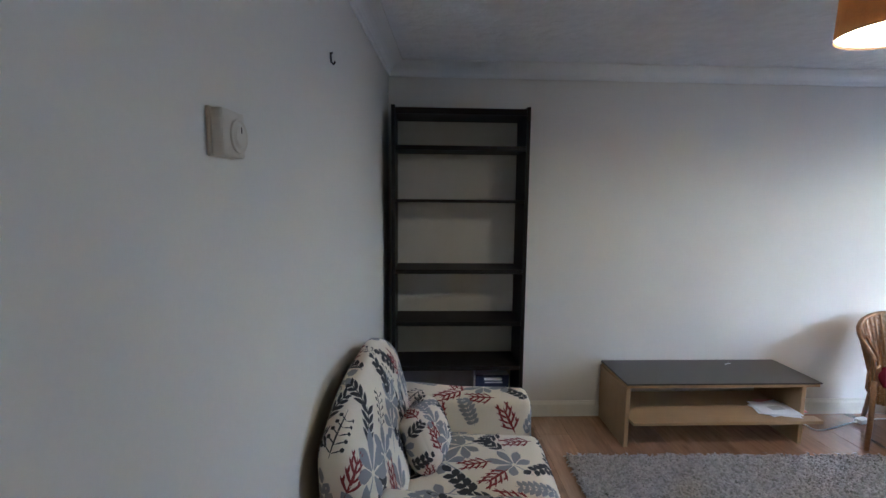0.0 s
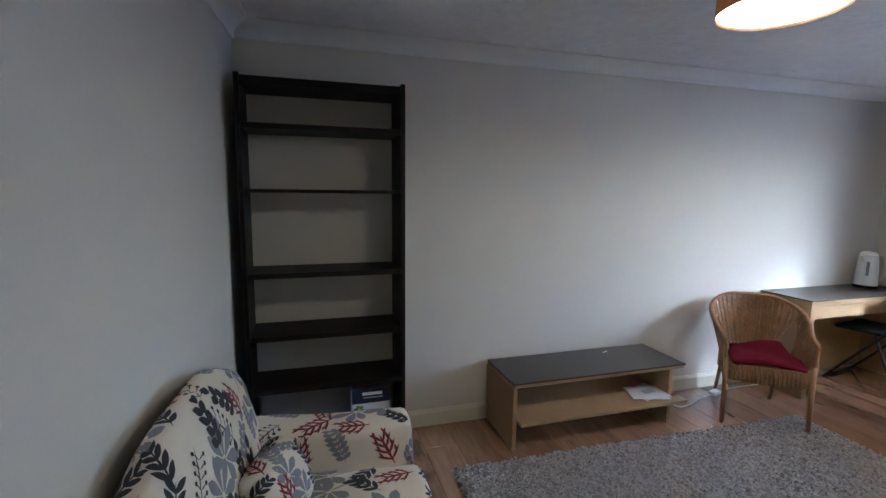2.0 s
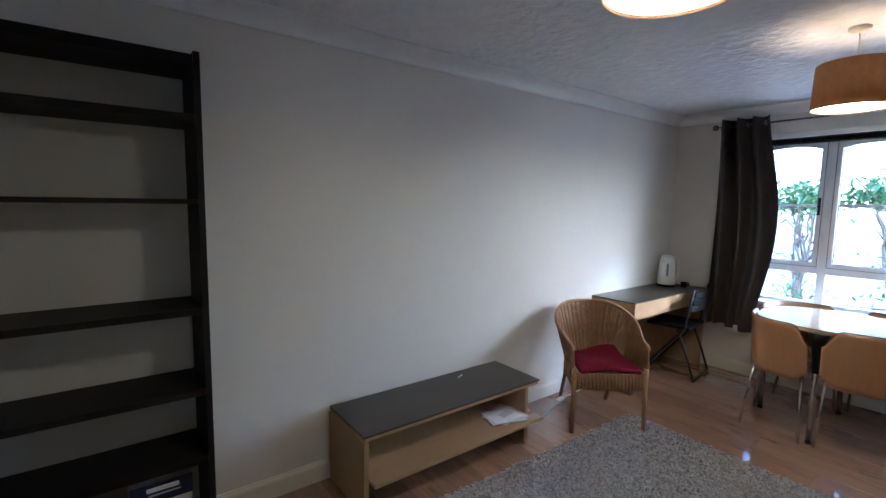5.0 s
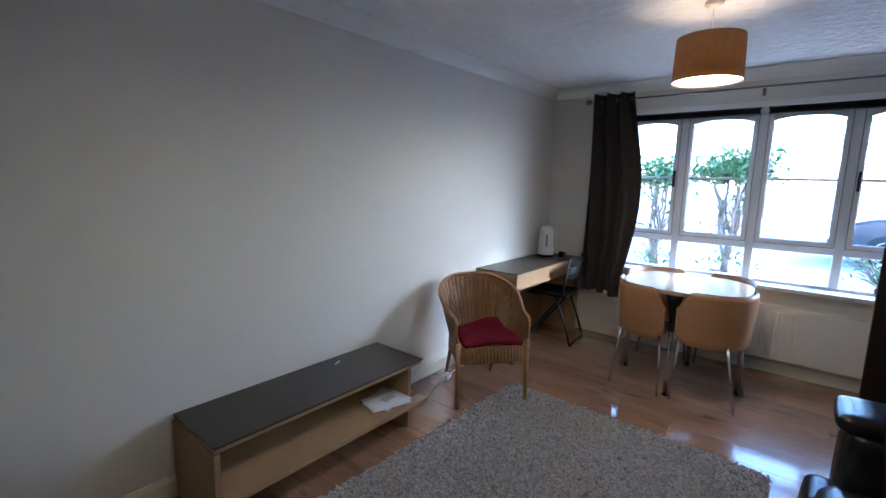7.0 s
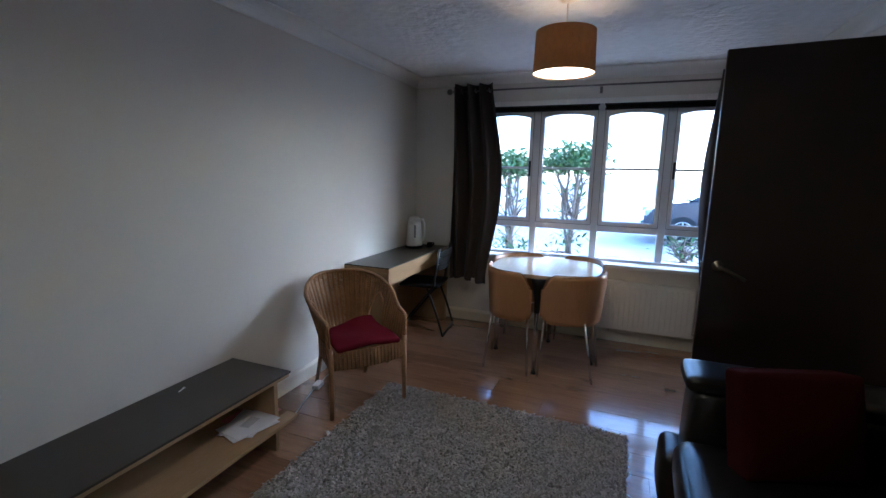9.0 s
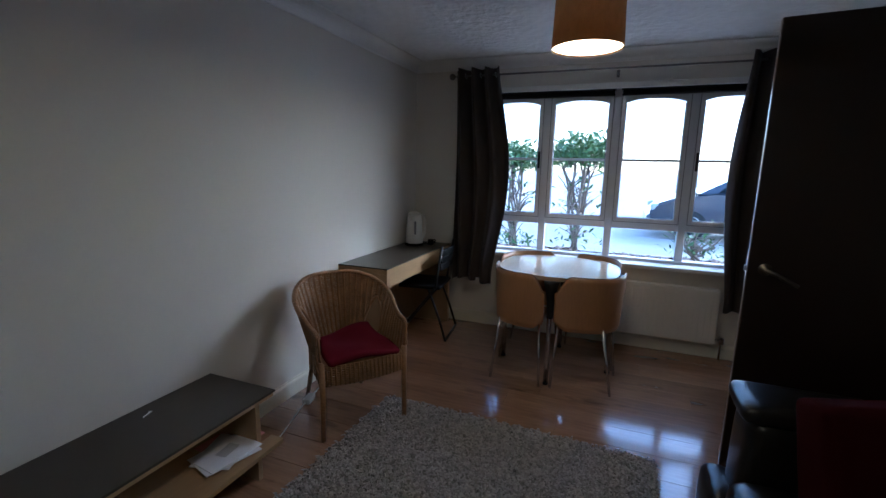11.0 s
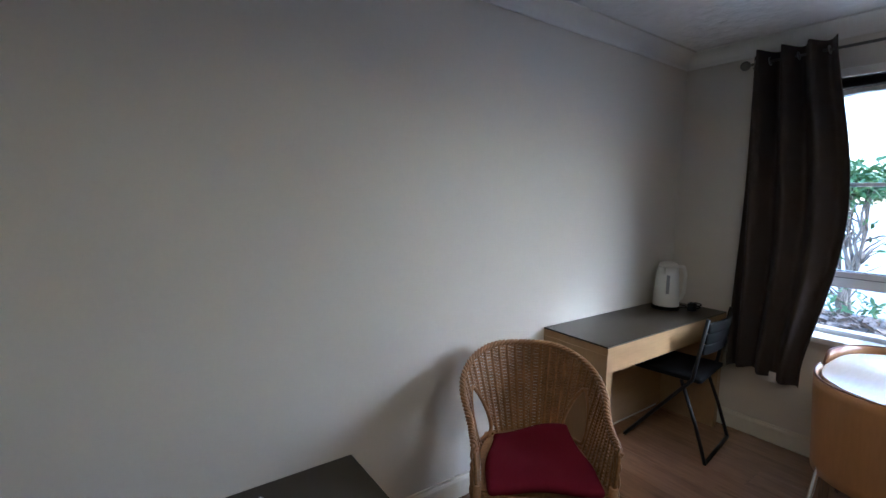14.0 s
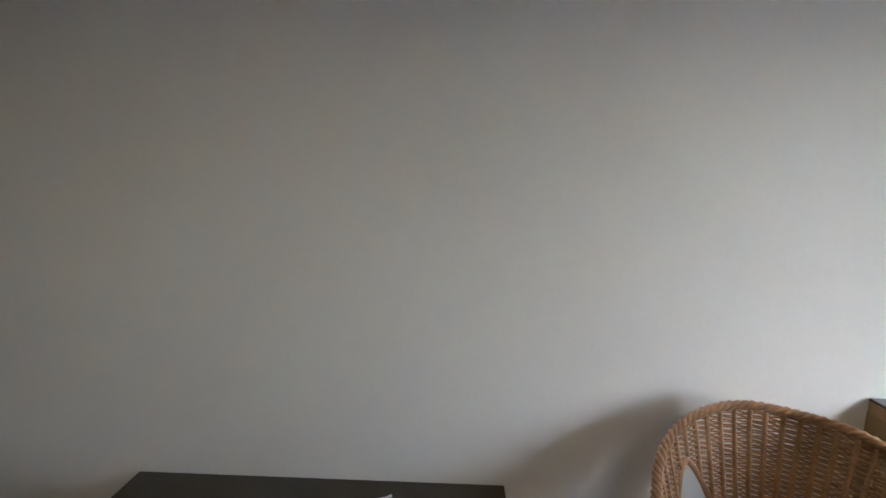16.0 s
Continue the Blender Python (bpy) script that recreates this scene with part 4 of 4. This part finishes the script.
def make_floral_chair():
    c = thing("floral_armchair", (-0.085, 1.79, 0.0), rz=-3.7, label="cream armchair with grey, black and red leaf print", category="armchair")
    pieces = []
    def piece(name, bm):
        dg = bm.copy()
        pieces.append(dg)
        return part(name, bm, CREAMFAB, c)
    # back, with a gently arched and rounded top
    bm = soft(B(), 0.03, 0.235, -0.475, 0.475, 0.16, 0.88, 0.08, 18, (0.02, 0, 0.02))
    for v in bm.verts:
        rise = max(0, v.co.z - 0.38)
        u = (v.co.x - 0.03) / 0.205
        v.co.x = 0.05 - 0.03 * rise + u * (0.215 - 0.19 * rise)
        v.co.z -= 0.085 * smooth01(0.16, 0.50, abs(v.co.y)) * smooth01(0.4, 0.8, v.co.z)
    piece("backrest", bm)
    for s in (-1, 1):
        bm = soft(B(), 0.16, 0.785, s * 0.405 - 0.085, s * 0.405 + 0.085, 0.13, 0.575, 0.034, 14, (0.010, 0.010, 0.006))
        for v in bm.verts:
            v.co.z += 0.02 * smooth01(0.5, 0.16, v.co.x) if v.co.z > 0.4 else 0
        piece("armrest", bm)
    piece("seat_base", soft(B(), 0.16, 0.78, -0.318, 0.318, 0.13, 0.30, 0.03, 10))
    piece("seat_cushion", soft(B(), 0.19, 0.82, -0.315, 0.315, 0.303, 0.43, 0.045, 14, (0.012, 0.0, 0.02)))
    for x in (0.12, 0.68):
        for y in (-0.40, 0.40):
            part("leg", tube(B(), [(x, y, 0.15), (x, y, 0.0)], [0.026, 0.02], 12), BLACKWOOD, c, "dark turned wooden foot")
    whole = B()
    for p in pieces:
        join(whole, p)
    print_leaves(whole, c, 7, 0.0105)
    whole.free()


def print_leaves(surface, parent, seed, density, scale=1.0):
    from mathutils.bvhtree import BVHTree
    bmesh.ops.recalc_face_normals(surface, faces=surface.faces[:])
    surface.normal_update()
    tree = BVHTree.FromBMesh(surface)
    rnd = random.Random(seed)
    faces = [f for f in surface.faces]
    areas = np.array([f.calc_area() for f in faces])
    cum = np.cumsum(areas) / areas.sum()
    meshes = {k: B() for k in ("grey", "dark", "red")}
    placed = []
    kinds = ["fan", "coral", "sprig", "fan", "fern", "round", "berry", "coral", "fan", "round", "sprig"]
    count = int(areas.sum() / density)
    tries = 0
    while len(placed) < count and tries < count * 60:
        tries += 1
        f = faces[int(np.searchsorted(cum, rnd.random()))]
        p = f.calc_center_median()
        if any((p - q).length < 0.090 * scale for q in placed):
            continue
        placed.append(p)
        kind = kinds[len(placed) % 11]
        ink = {"fan": "grey", "coral": "red", "sprig": "dark", "fern": "grey", "berry": "dark", "round": "dark" if len(placed) % 2 else "grey"}[kind]
        n = f.normal.copy() if f.normal.length else Vector((0, 0, 1))
        ref = Vector((0, 0, 1)) if abs(n.z) < 0.8 else Vector((-1, 0, 0))
        u = ref.cross(n).normalized()
        v = n.cross(u)
        turn = rnd.uniform(-0.9, 0.9)
        u, v = u * math.cos(turn) + v * math.sin(turn), v * math.cos(turn) - u * math.sin(turn)
        size = rnd.uniform(0.92, 1.15) * scale
        bm = meshes[ink]
        lift = 0.0012 + 0.0003 * (len(placed) % 4)
        for rows in leaf_shape(kind, rnd):
            prev = None
            for (ax, ay), (bx, by) in rows:
                pair = []
                for x, y in ((ax, ay), (bx, by)):
                    q = p + (u * x + v * y) * size
                    loc, nor, _, dist = tree.find_nearest(q, 0.08)
                    pair.append(None if loc is None else loc + (nor if nor.dot(n) > -0.2 else -nor) * lift)
                if None in pair or (prev and (prev[2] - pair[0]).length > 0.05):
                    prev = None
                    continue
                vs = [bm.verts.new(q) for q in pair]
                if prev:
                    fc = bm.faces.new((prev[0], prev[1], vs[1], vs[0]))
                    fc.smooth = True
                prev = (vs[0], vs[1], pair[0])
    for key, m in (("grey", GREYPRINT), ("dark", DARKPRINT), ("red", REDPRINT)):
        me_part(key, meshes[key], m, parent)


def me_part(key, bm, m, parent):
    me = bpy.data.meshes.new("leaf_print")
    bm.to_mesh(me)
    bm.free()
    me.materials.append(m)
    ob = new("leaf_print", me)
    ob.parent = parent
    tagged(ob, {"grey": "grey printed leaves", "dark": "charcoal printed leaves", "red": "rust-red printed sprigs"}[key], kind="stuff")


make_floral_chair()
sc = thing("scatter_cushion", (0.285, 1.83, 0.410), rz=-3.7, label="small cream leaf-print cushion leaning on the armchair back", category="cushion")
bm = soft(B(), -0.055, 0.055, -0.135, 0.135, 0.0, 0.235, 0.05, 12, (0.03, 0, 0))
bmesh.ops.transform(bm, matrix=pose(0.0, 0, 0.03, 0, -24, -12), verts=bm.verts)
copyb = bm.copy()
copyb.normal_update()
part("cover", bm, CREAMFAB, sc)
print_leaves(copyb, sc, 11, 0.0075, 0.72)
copyb.free()


# ---- black leather sofa ----
def make_leather_sofa():
    s = thing("leather_sofa", (2.14, -0.015, 0.0), label="black leather two-seat sofa against the wall", category="sofa")
    part("base", soft(B(), -0.62, 0.62, 0.05, 0.80, 0.07, 0.27, 0.03, 8), LEATHER, s)
    for x in (-0.735, 0.735):
        bm = soft(B(), x - 0.115, x + 0.115, 0.03, 0.82, 0.07, 0.615, 0.05, 12, (0.01, 0.012, 0.012))
        part("armrest", bm, LEATHER, s)
    for x in (-0.31, 0.31):
        part("seat_cushion", soft(B(), x - 0.305, x + 0.305, 0.22, 0.87, 0.272, 0.43, 0.055, 12, (0, 0.015, 0.02)), LEATHER, s)
        bm = soft(B(), x - 0.305, x + 0.305, 0.03, 0.25, 0.40, 0.80, 0.07, 12, (0, 0.03, 0.01))
        part("back_cushion", bm, LEATHER, s)
    for x in (-0.745, 0.745):
        part("arm_pad", soft(B(), x - 0.122, x + 0.122, 0.06, 0.845, 0.60, 0.665, 0.03, 12, (0, 0.005, 0.006)), LEATHER, s)
        part("front_pad", soft(B(), x - 0.12, x + 0.125, 0.80, 0.90, 0.075, 0.31, 0.035, 10, (0, 0.012, 0.005)), LEATHER, s)
    for x in (-0.75, 0.75):
        for y in (0.1, 0.72):
            part("foot", lathe(B(), [(0.02, 0), (0.025, 0.075)], (x, y, 0), 12), BLACKPLAS, s)


make_leather_sofa()
rc = thing("sofa_cushion", (2.61, 0.50, 0.43), rz=20, label="dark red cushion propped in the leather sofa", category="cushion")
bm = soft(B(), -0.06, 0.06, -0.20, 0.20, 0.0, 0.36, 0.02, 12, (0.05, 0, 0))
bmesh.ops.transform(bm, matrix=pose(0, 0, 0.0, 0, 14, 0), verts=bm.verts)
part("cover", bm, DARKRED, rc)


# ---- shag rug ----
def make_rug():
    r = thing("shag_rug", (2.22, 1.77, 0.0), rz=-1.5, label="grey-beige shaggy pile rug on the laminate floor", category="rug")
    w, d = 1.185, 0.745
    part("backing", box(B(), -w, w, -d, d, 0.0015, 0.008, 0.002), RUGBACK, r)
    rs = np.random.RandomState(5)
    n = 60000
    px, py = rs.uniform(-w, w, n), rs.uniform(-d, d, n)
    ang = rs.uniform(0, math.tau, n)
    ln = rs.uniform(0.014, 0.034, n)
    hh = rs.uniform(0.012, 0.030, n)
    wd = rs.uniform(0.0032, 0.0068, n)
    cx, sx = np.cos(ang), np.sin(ang)
    z0 = 0.006
    quads = [np.stack([px - sx * wd, py + cx * wd, np.full(n, z0)], 1), np.stack([px + sx * wd, py - cx * wd, np.full(n, z0)], 1),
             np.stack([px + cx * ln * 0.45 + sx * wd * 1.1, py + sx * ln * 0.45 - cx * wd * 1.1, hh], 1), np.stack([px + cx * ln * 0.45 - sx * wd * 1.1, py + sx * ln * 0.45 + cx * wd * 1.1, hh], 1),
             np.stack([px + cx * ln * 1.15, py + sx * ln * 1.15, hh * 0.75], 1)]
    verts = np.stack(quads, 1).reshape(-1, 3)
    i = np.arange(n) * 5
    me = bpy.data.meshes.new("pile")
    me.from_pydata(verts.tolist(), [], np.stack([i, i + 1, i + 2, i + 3], 1).tolist() + np.stack([i + 3, i + 2, i + 4], 1).tolist())
    m = RUG.copy()
    m.name = "shag_tufts"
    nt = m.node_tree
    geo = nt.nodes.new("ShaderNodeNewGeometry")
    mr = nt.nodes.new("ShaderNodeMapRange")
    mr.inputs["To Min"].default_value = 0.58
    mr.inputs["To Max"].default_value = 1.35
    nt.links.new(geo.outputs["Random Per Island"], mr.inputs["Value"])
    vm = [q for q in nt.nodes if q.bl_idname == "ShaderNodeVectorMath"][0]
    nt.links.new(mr.outputs[0], vm.inputs["Scale"])
    me.materials.append(m)
    ob = new("tuft_field", me)
    ob.parent = r
    tagged(ob, "curled grey and beige pile tufts", kind="stuff")


make_rug()


# ---- outdoors ----
GZ = -0.10
setting("ground", box(B(), -300, 400, -300, 300, GZ - 0.2, GZ - 0.03), PAVE, "pale concrete ground beyond the window", "ground")
def bed_height(x, y):
    u = (x - 7.3) / 2.1
    return GZ - 0.02 + 0.32 * (1 - u * u) + 0.06 * noise.noise((x * 1.7, y * 1.7, 0))


bm = B()
bmesh.ops.create_grid(bm, x_segments=40, y_segments=120, size=0.5)
for v in bm.verts:
    x, y = 7.3 + v.co.x * 4.0, 1.5 + v.co.y * 18
    v.co = Vector((x, y, bed_height(x, y)))
setting("planting_bed", bm, SOIL, "brown soil bed covered with leaf litter", "ground")
setting("road", box(B(), 9.4, 17.0, -200, 200, GZ - 0.06, GZ + 0.10), ROAD, "pale worn asphalt parking road", "road")
setting("kerb", box(B(), 9.25, 9.4, -60, 60, GZ - 0.1, GZ + 0.14, 0.01), PAVE, "concrete kerb edging the planting bed", "kerb")

rs = random.Random(3)
bm = B()
for k in range(7500):
    x, y = rs.uniform(6.3, 9.2), rs.uniform(-4, 6)
    z = bed_height(x, y) + rs.uniform(0.01, 0.06)
    a, tl, s = rs.uniform(0, 6.28), rs.uniform(-0.6, 0.6), rs.uniform(0.04, 0.09)
    m = pose(x, y, z, math.degrees(tl), math.degrees(rs.uniform(-0.6, 0.6)), math.degrees(a))
    vs = [bm.verts.new(m @ Vector(q)) for q in ((-s, 0, 0), (0, -s * 0.4, 0.006), (s, 0, 0), (0, s * 0.4, 0.006))]
    bm.faces.new(vs)
lit = part("leaf_litter", bm, LITTER)
tagged(lit, "scattered dead brown leaves on the planting bed", "leaf litter", kind="stuff")


def leaves(bm, centre, spread, n, size, rnd):
    for k in range(n):
        d = Vector([max(-1.6, min(1.6, rnd.gauss(0, 1))) for q in range(3)])
        p = Vector(centre) + Vector((d.x * spread[0], d.y * spread[1], d.z * spread[2])) * 0.5
        s = size * rnd.uniform(0.6, 1.3)
        m = pose(*p, rnd.uniform(-60, 60), rnd.uniform(-60, 60), rnd.uniform(0, 360))
        vs = [bm.verts.new(m @ Vector(q)) for q in ((-s, 0, 0), (-s * 0.3, -s * 0.32, s * 0.06), (s * 0.5, -s * 0.26, s * 0.05), (s, 0, -s * 0.1), (s * 0.5, s * 0.26, s * 0.05), (-s * 0.3, s * 0.32, s * 0.06))]
        bm.faces.new(vs)


def make_shrub(x, y, height, stems, crown, low, seed, label):
    rnd = random.Random(seed)
    s = thing("shrub", (x, y, bed_height(x, y)), label=label, category="shrub", group="shrubs outside the window")
    foliage = B()
    for k in range(stems):
        a = math.tau * k / stems + rnd.uniform(-0.4, 0.4)
        reach = rnd.uniform(0.12, 0.34)
        pts, p = [], Vector((0.06 * math.cos(a), 0.06 * math.sin(a), -0.06))
        for q in range(8):
            pts.append(p.copy())
            t = q / 7
            p = Vector((reach * t * math.cos(a) + rnd.uniform(-0.05, 0.05), reach * t * math.sin(a) + rnd.uniform(-0.05, 0.05), height * (q + 1) / 8 * rnd.uniform(0.93, 1.05)))
        part("stem", tube(B(), pts, [0.028 - 0.0026 * q for q in range(8)], 6), BARK, s)
        for q in (1, 2, 2, 3, 3, 4, 4, 5, 6):
            e = pts[q] + Vector((rnd.uniform(-0.3, 0.3), rnd.uniform(-0.3, 0.3), rnd.uniform(0.1, 0.3)))
            part("branch", tube(B(), [pts[q], (pts[q] + e) / 2 + Vector((0, 0, 0.03)), e], [0.011, 0.008, 0.004], 5), BARK, s)
            leaves(foliage, e, (0.22, 0.22, 0.13), int(crown * (0.5 if q > 5 else 0.01)), 0.055, rnd)
        leaves(foliage, pts[7] + Vector((0, 0, 0.05)), (0.38, 0.38, 0.24), int(crown * 0.75), 0.058, rnd)
    for k in range(low):
        leaves(foliage, (rnd.uniform(-0.3, 0.3), rnd.uniform(-0.3, 0.3), rnd.uniform(0.1, 0.3)), (0.2, 0.2, 0.15), 14, 0.05, rnd)
    part("foliage", foliage, LEAF, s, kind="stuff")


make_shrub(8.4, 1.90, 1.82, 9, 130, 3, 21, "multi-stemmed laurel shrub with bare lower stems")
make_shrub(8.5, 2.90, 1.72, 7, 110, 9, 22, "multi-stemmed laurel shrub beside another shrub")
make_shrub(8.2, 4.2, 1.7, 6, 80, 6, 23, "leafy laurel shrub in the planting bed")
make_shrub(8.6, 0.2, 0.35, 4, 16, 6, 24, "low green shrub in the planting bed")


def make_tree(x, y, h, seed, bark=BARK, leaf=LEAF, label="leafy broad tree beyond the parking road"):
    rnd = random.Random(seed)
    t = thing("tree", (x, y, GZ - 0.03), label=label, category="tree", group="trees across the road")
    part("trunk", tube(B(), [(0, 0, 0), (0.05, 0.03, h * 0.25), (0.0, 0.1, h * 0.5), (0.05, 0.1, h * 0.8)], [0.22, 0.17, 0.12, 0.05], 10), bark, t)
    fol = B()
    for k in range(34):
        a, r, z = rnd.uniform(0, 6.28), rnd.uniform(0.3, 1.0), rnd.uniform(0.35, 1.0)
        rr = h * 0.36 * r * (1.15 - abs(z - 0.6))
        e = Vector((rr * math.cos(a), rr * math.sin(a), h * z))
        if k < 14:
            part("limb", tube(B(), [(0.02, 0.06, h * 0.42 * z + 0.4), (e.x * 0.5, e.y * 0.5, e.z * 0.8), tuple(e)], [0.08, 0.05, 0.02], 6), bark, t)
        leaves(fol, e, (h * 0.16, h * 0.16, h * 0.11), 90, 0.13, rnd)
    part("crown", fol, leaf, t, kind="stuff")


make_tree(18.0, -4.6, 6.5, 31, BARK, PALELEAF, "leafy tree with light green leaves across the road")
make_tree(30.0, 12.0, 7.0, 32)


def make_car():
    c = thing("parked_car", (12.6, -1.35, GZ + 0.10), label="dark blue hatchback parked on the road outside", category="car")
    # y runs to the front
    body = [(-2.05, 0.28), (-2.08, 0.62), (-2.0, 0.96), (0.9, 0.98), (1.55, 0.90), (1.95, 0.74), (2.06, 0.55), (2.02, 0.26)]
    bm = prism(B(), body, "x", -0.86, 0.86)
    bmesh.ops.bevel(bm, geom=[e for e in bm.edges], offset=0.05, segments=3, affect="EDGES")
    part("body", bm, CARPAINT, c, smooth=False)
    cab = [(-1.98, 0.97), (-1.35, 1.44), (-0.6, 1.53), (0.25, 1.47), (1.15, 0.975)]
    bm = B()
    lo = [bm.verts.new((-0.80 if z < 1.1 else -0.64, y, z)) for y, z in cab]
    hi = [bm.verts.new((0.80 if z < 1.1 else 0.64, y, z)) for y, z in cab]
    for i in range(5):
        bm.faces.new((lo[i], lo[(i + 1) % 5], hi[(i + 1) % 5], hi[i]))
    bm.faces.new(lo)
    bm.faces.new(hi)
    bmesh.ops.bevel(bm, geom=bm.edges[:], offset=0.03, segments=2, affect="EDGES")
    part("cabin", bm, CARPAINT, c)
    for s in (-1, 1):
        for ya, yb in ((-1.30, -0.50), (-0.42, 0.58)):
            bm = B()
            pts = [(s * 0.795, ya - 0.25 if ya < -1 else ya, 1.02), (s * 0.795, yb + (0.22 if yb > 0 else 0), 1.02), (s * 0.66, yb - (0.18 if yb > 0 else 0), 1.36), (s * 0.66, ya, 1.36)]
            vs = [bm.verts.new((x + s * 0.012, y, z)) for x, y, z in pts]
            bm.faces.new(vs)
            bmesh.ops.solidify(bm, geom=bm.faces[:], thickness=0.008)
            part("side_window", bm, CARGLASS, c)
        part("headlight", soft(B(), s * 0.66 - 0.17, s * 0.66 + 0.17, 1.84, 2.03, 0.60, 0.75, 0.05, 6), HEADLAMP, c)
        part("door_mirror", soft(B(), s * 0.92 - 0.08, s * 0.92 + 0.08, 0.45, 0.60, 0.98, 1.12, 0.04, 6), CARPAINT, c)
        for y in (-1.28, 1.26):
            w = thing("wheel")
            w.parent = c
            def disc(profile, seg=28):
                bm = lathe(B(), profile, seg=seg)
                bmesh.ops.transform(bm, matrix=Matrix.Translation((s * 0.80, y, 0.315)) @ Matrix.Rotation(math.pi / 2 * s, 4, "Y"), verts=bm.verts)
                return bm
            part("tyre", disc([(0.21, -0.10), (0.30, -0.10), (0.315, -0.07), (0.315, 0.07), (0.30, 0.095), (0.21, 0.095)]), TYRE, w)
            part("rim", disc([(0.215, 0.06), (0.21, 0.097), (0.19, 0.099), (0.18, 0.080), (0.05, 0.092)]), NICKEL, w)
            for k in range(5):
                a = math.tau * k / 5
                bm = tube(B(), [(0.04 * math.cos(a), 0.04 * math.sin(a), 0.098), (0.20 * math.cos(a), 0.20 * math.sin(a), 0.096)], 0.018, 6)
                bmesh.ops.transform(bm, matrix=Matrix.Translation((s * 0.80, y, 0.315)) @ Matrix.Rotation(math.pi / 2 * s, 4, "Y"), verts=bm.verts)
                part("spoke", bm, NICKEL, w)
    part("bumper", soft(B(), -0.84, 0.84, 1.98, 2.10, 0.28, 0.52, 0.05, 8), CARPAINT, c)


make_car()


# ---- laminate boards ----
def make_floor():
    f = thing("floor", (0, 0, 0), label="mid-brown oak laminate boards", category="floor", kind="structure")
    wd, ln = 0.192, 1.285
    rnd = random.Random(9)
    x = XW - 0.192
    meshes = {}
    while x < XE - 0.01:
        w = min(wd, XE - x)
        y = YS - rnd.uniform(0.1, 1.1)
        while y < YN:
            a, b = max(y, YS), min(y + ln, YN)
            if b - a > 0.02:
                key = (round(w, 3), round(b - a, 3))
                if key not in meshes:
                    bm = box(B(), 0.0004, key[1] - 0.0004, 0.0004, key[0] - 0.0004, -0.006, 0.0, 0.0008, 1)
                    me = bpy.data.meshes.new("plank")
                    bm.to_mesh(me)
                    bm.free()
                    me.materials.append(PLANK)
                    meshes[key] = me
                ob = new("plank", meshes[key])
                ob.parent = f
                ob.matrix_basis = pose(x + w, a, 0, 0, 0, 90)
            y += ln
        x += wd


make_floor()
setting("floor_hallway", box(B(), DX0 - 0.1, DX1 + 0.1, YS - 1.1, YS - 0.001, -0.0055, -0.001), PLANK, "laminate floor of the small hallway", "floor")
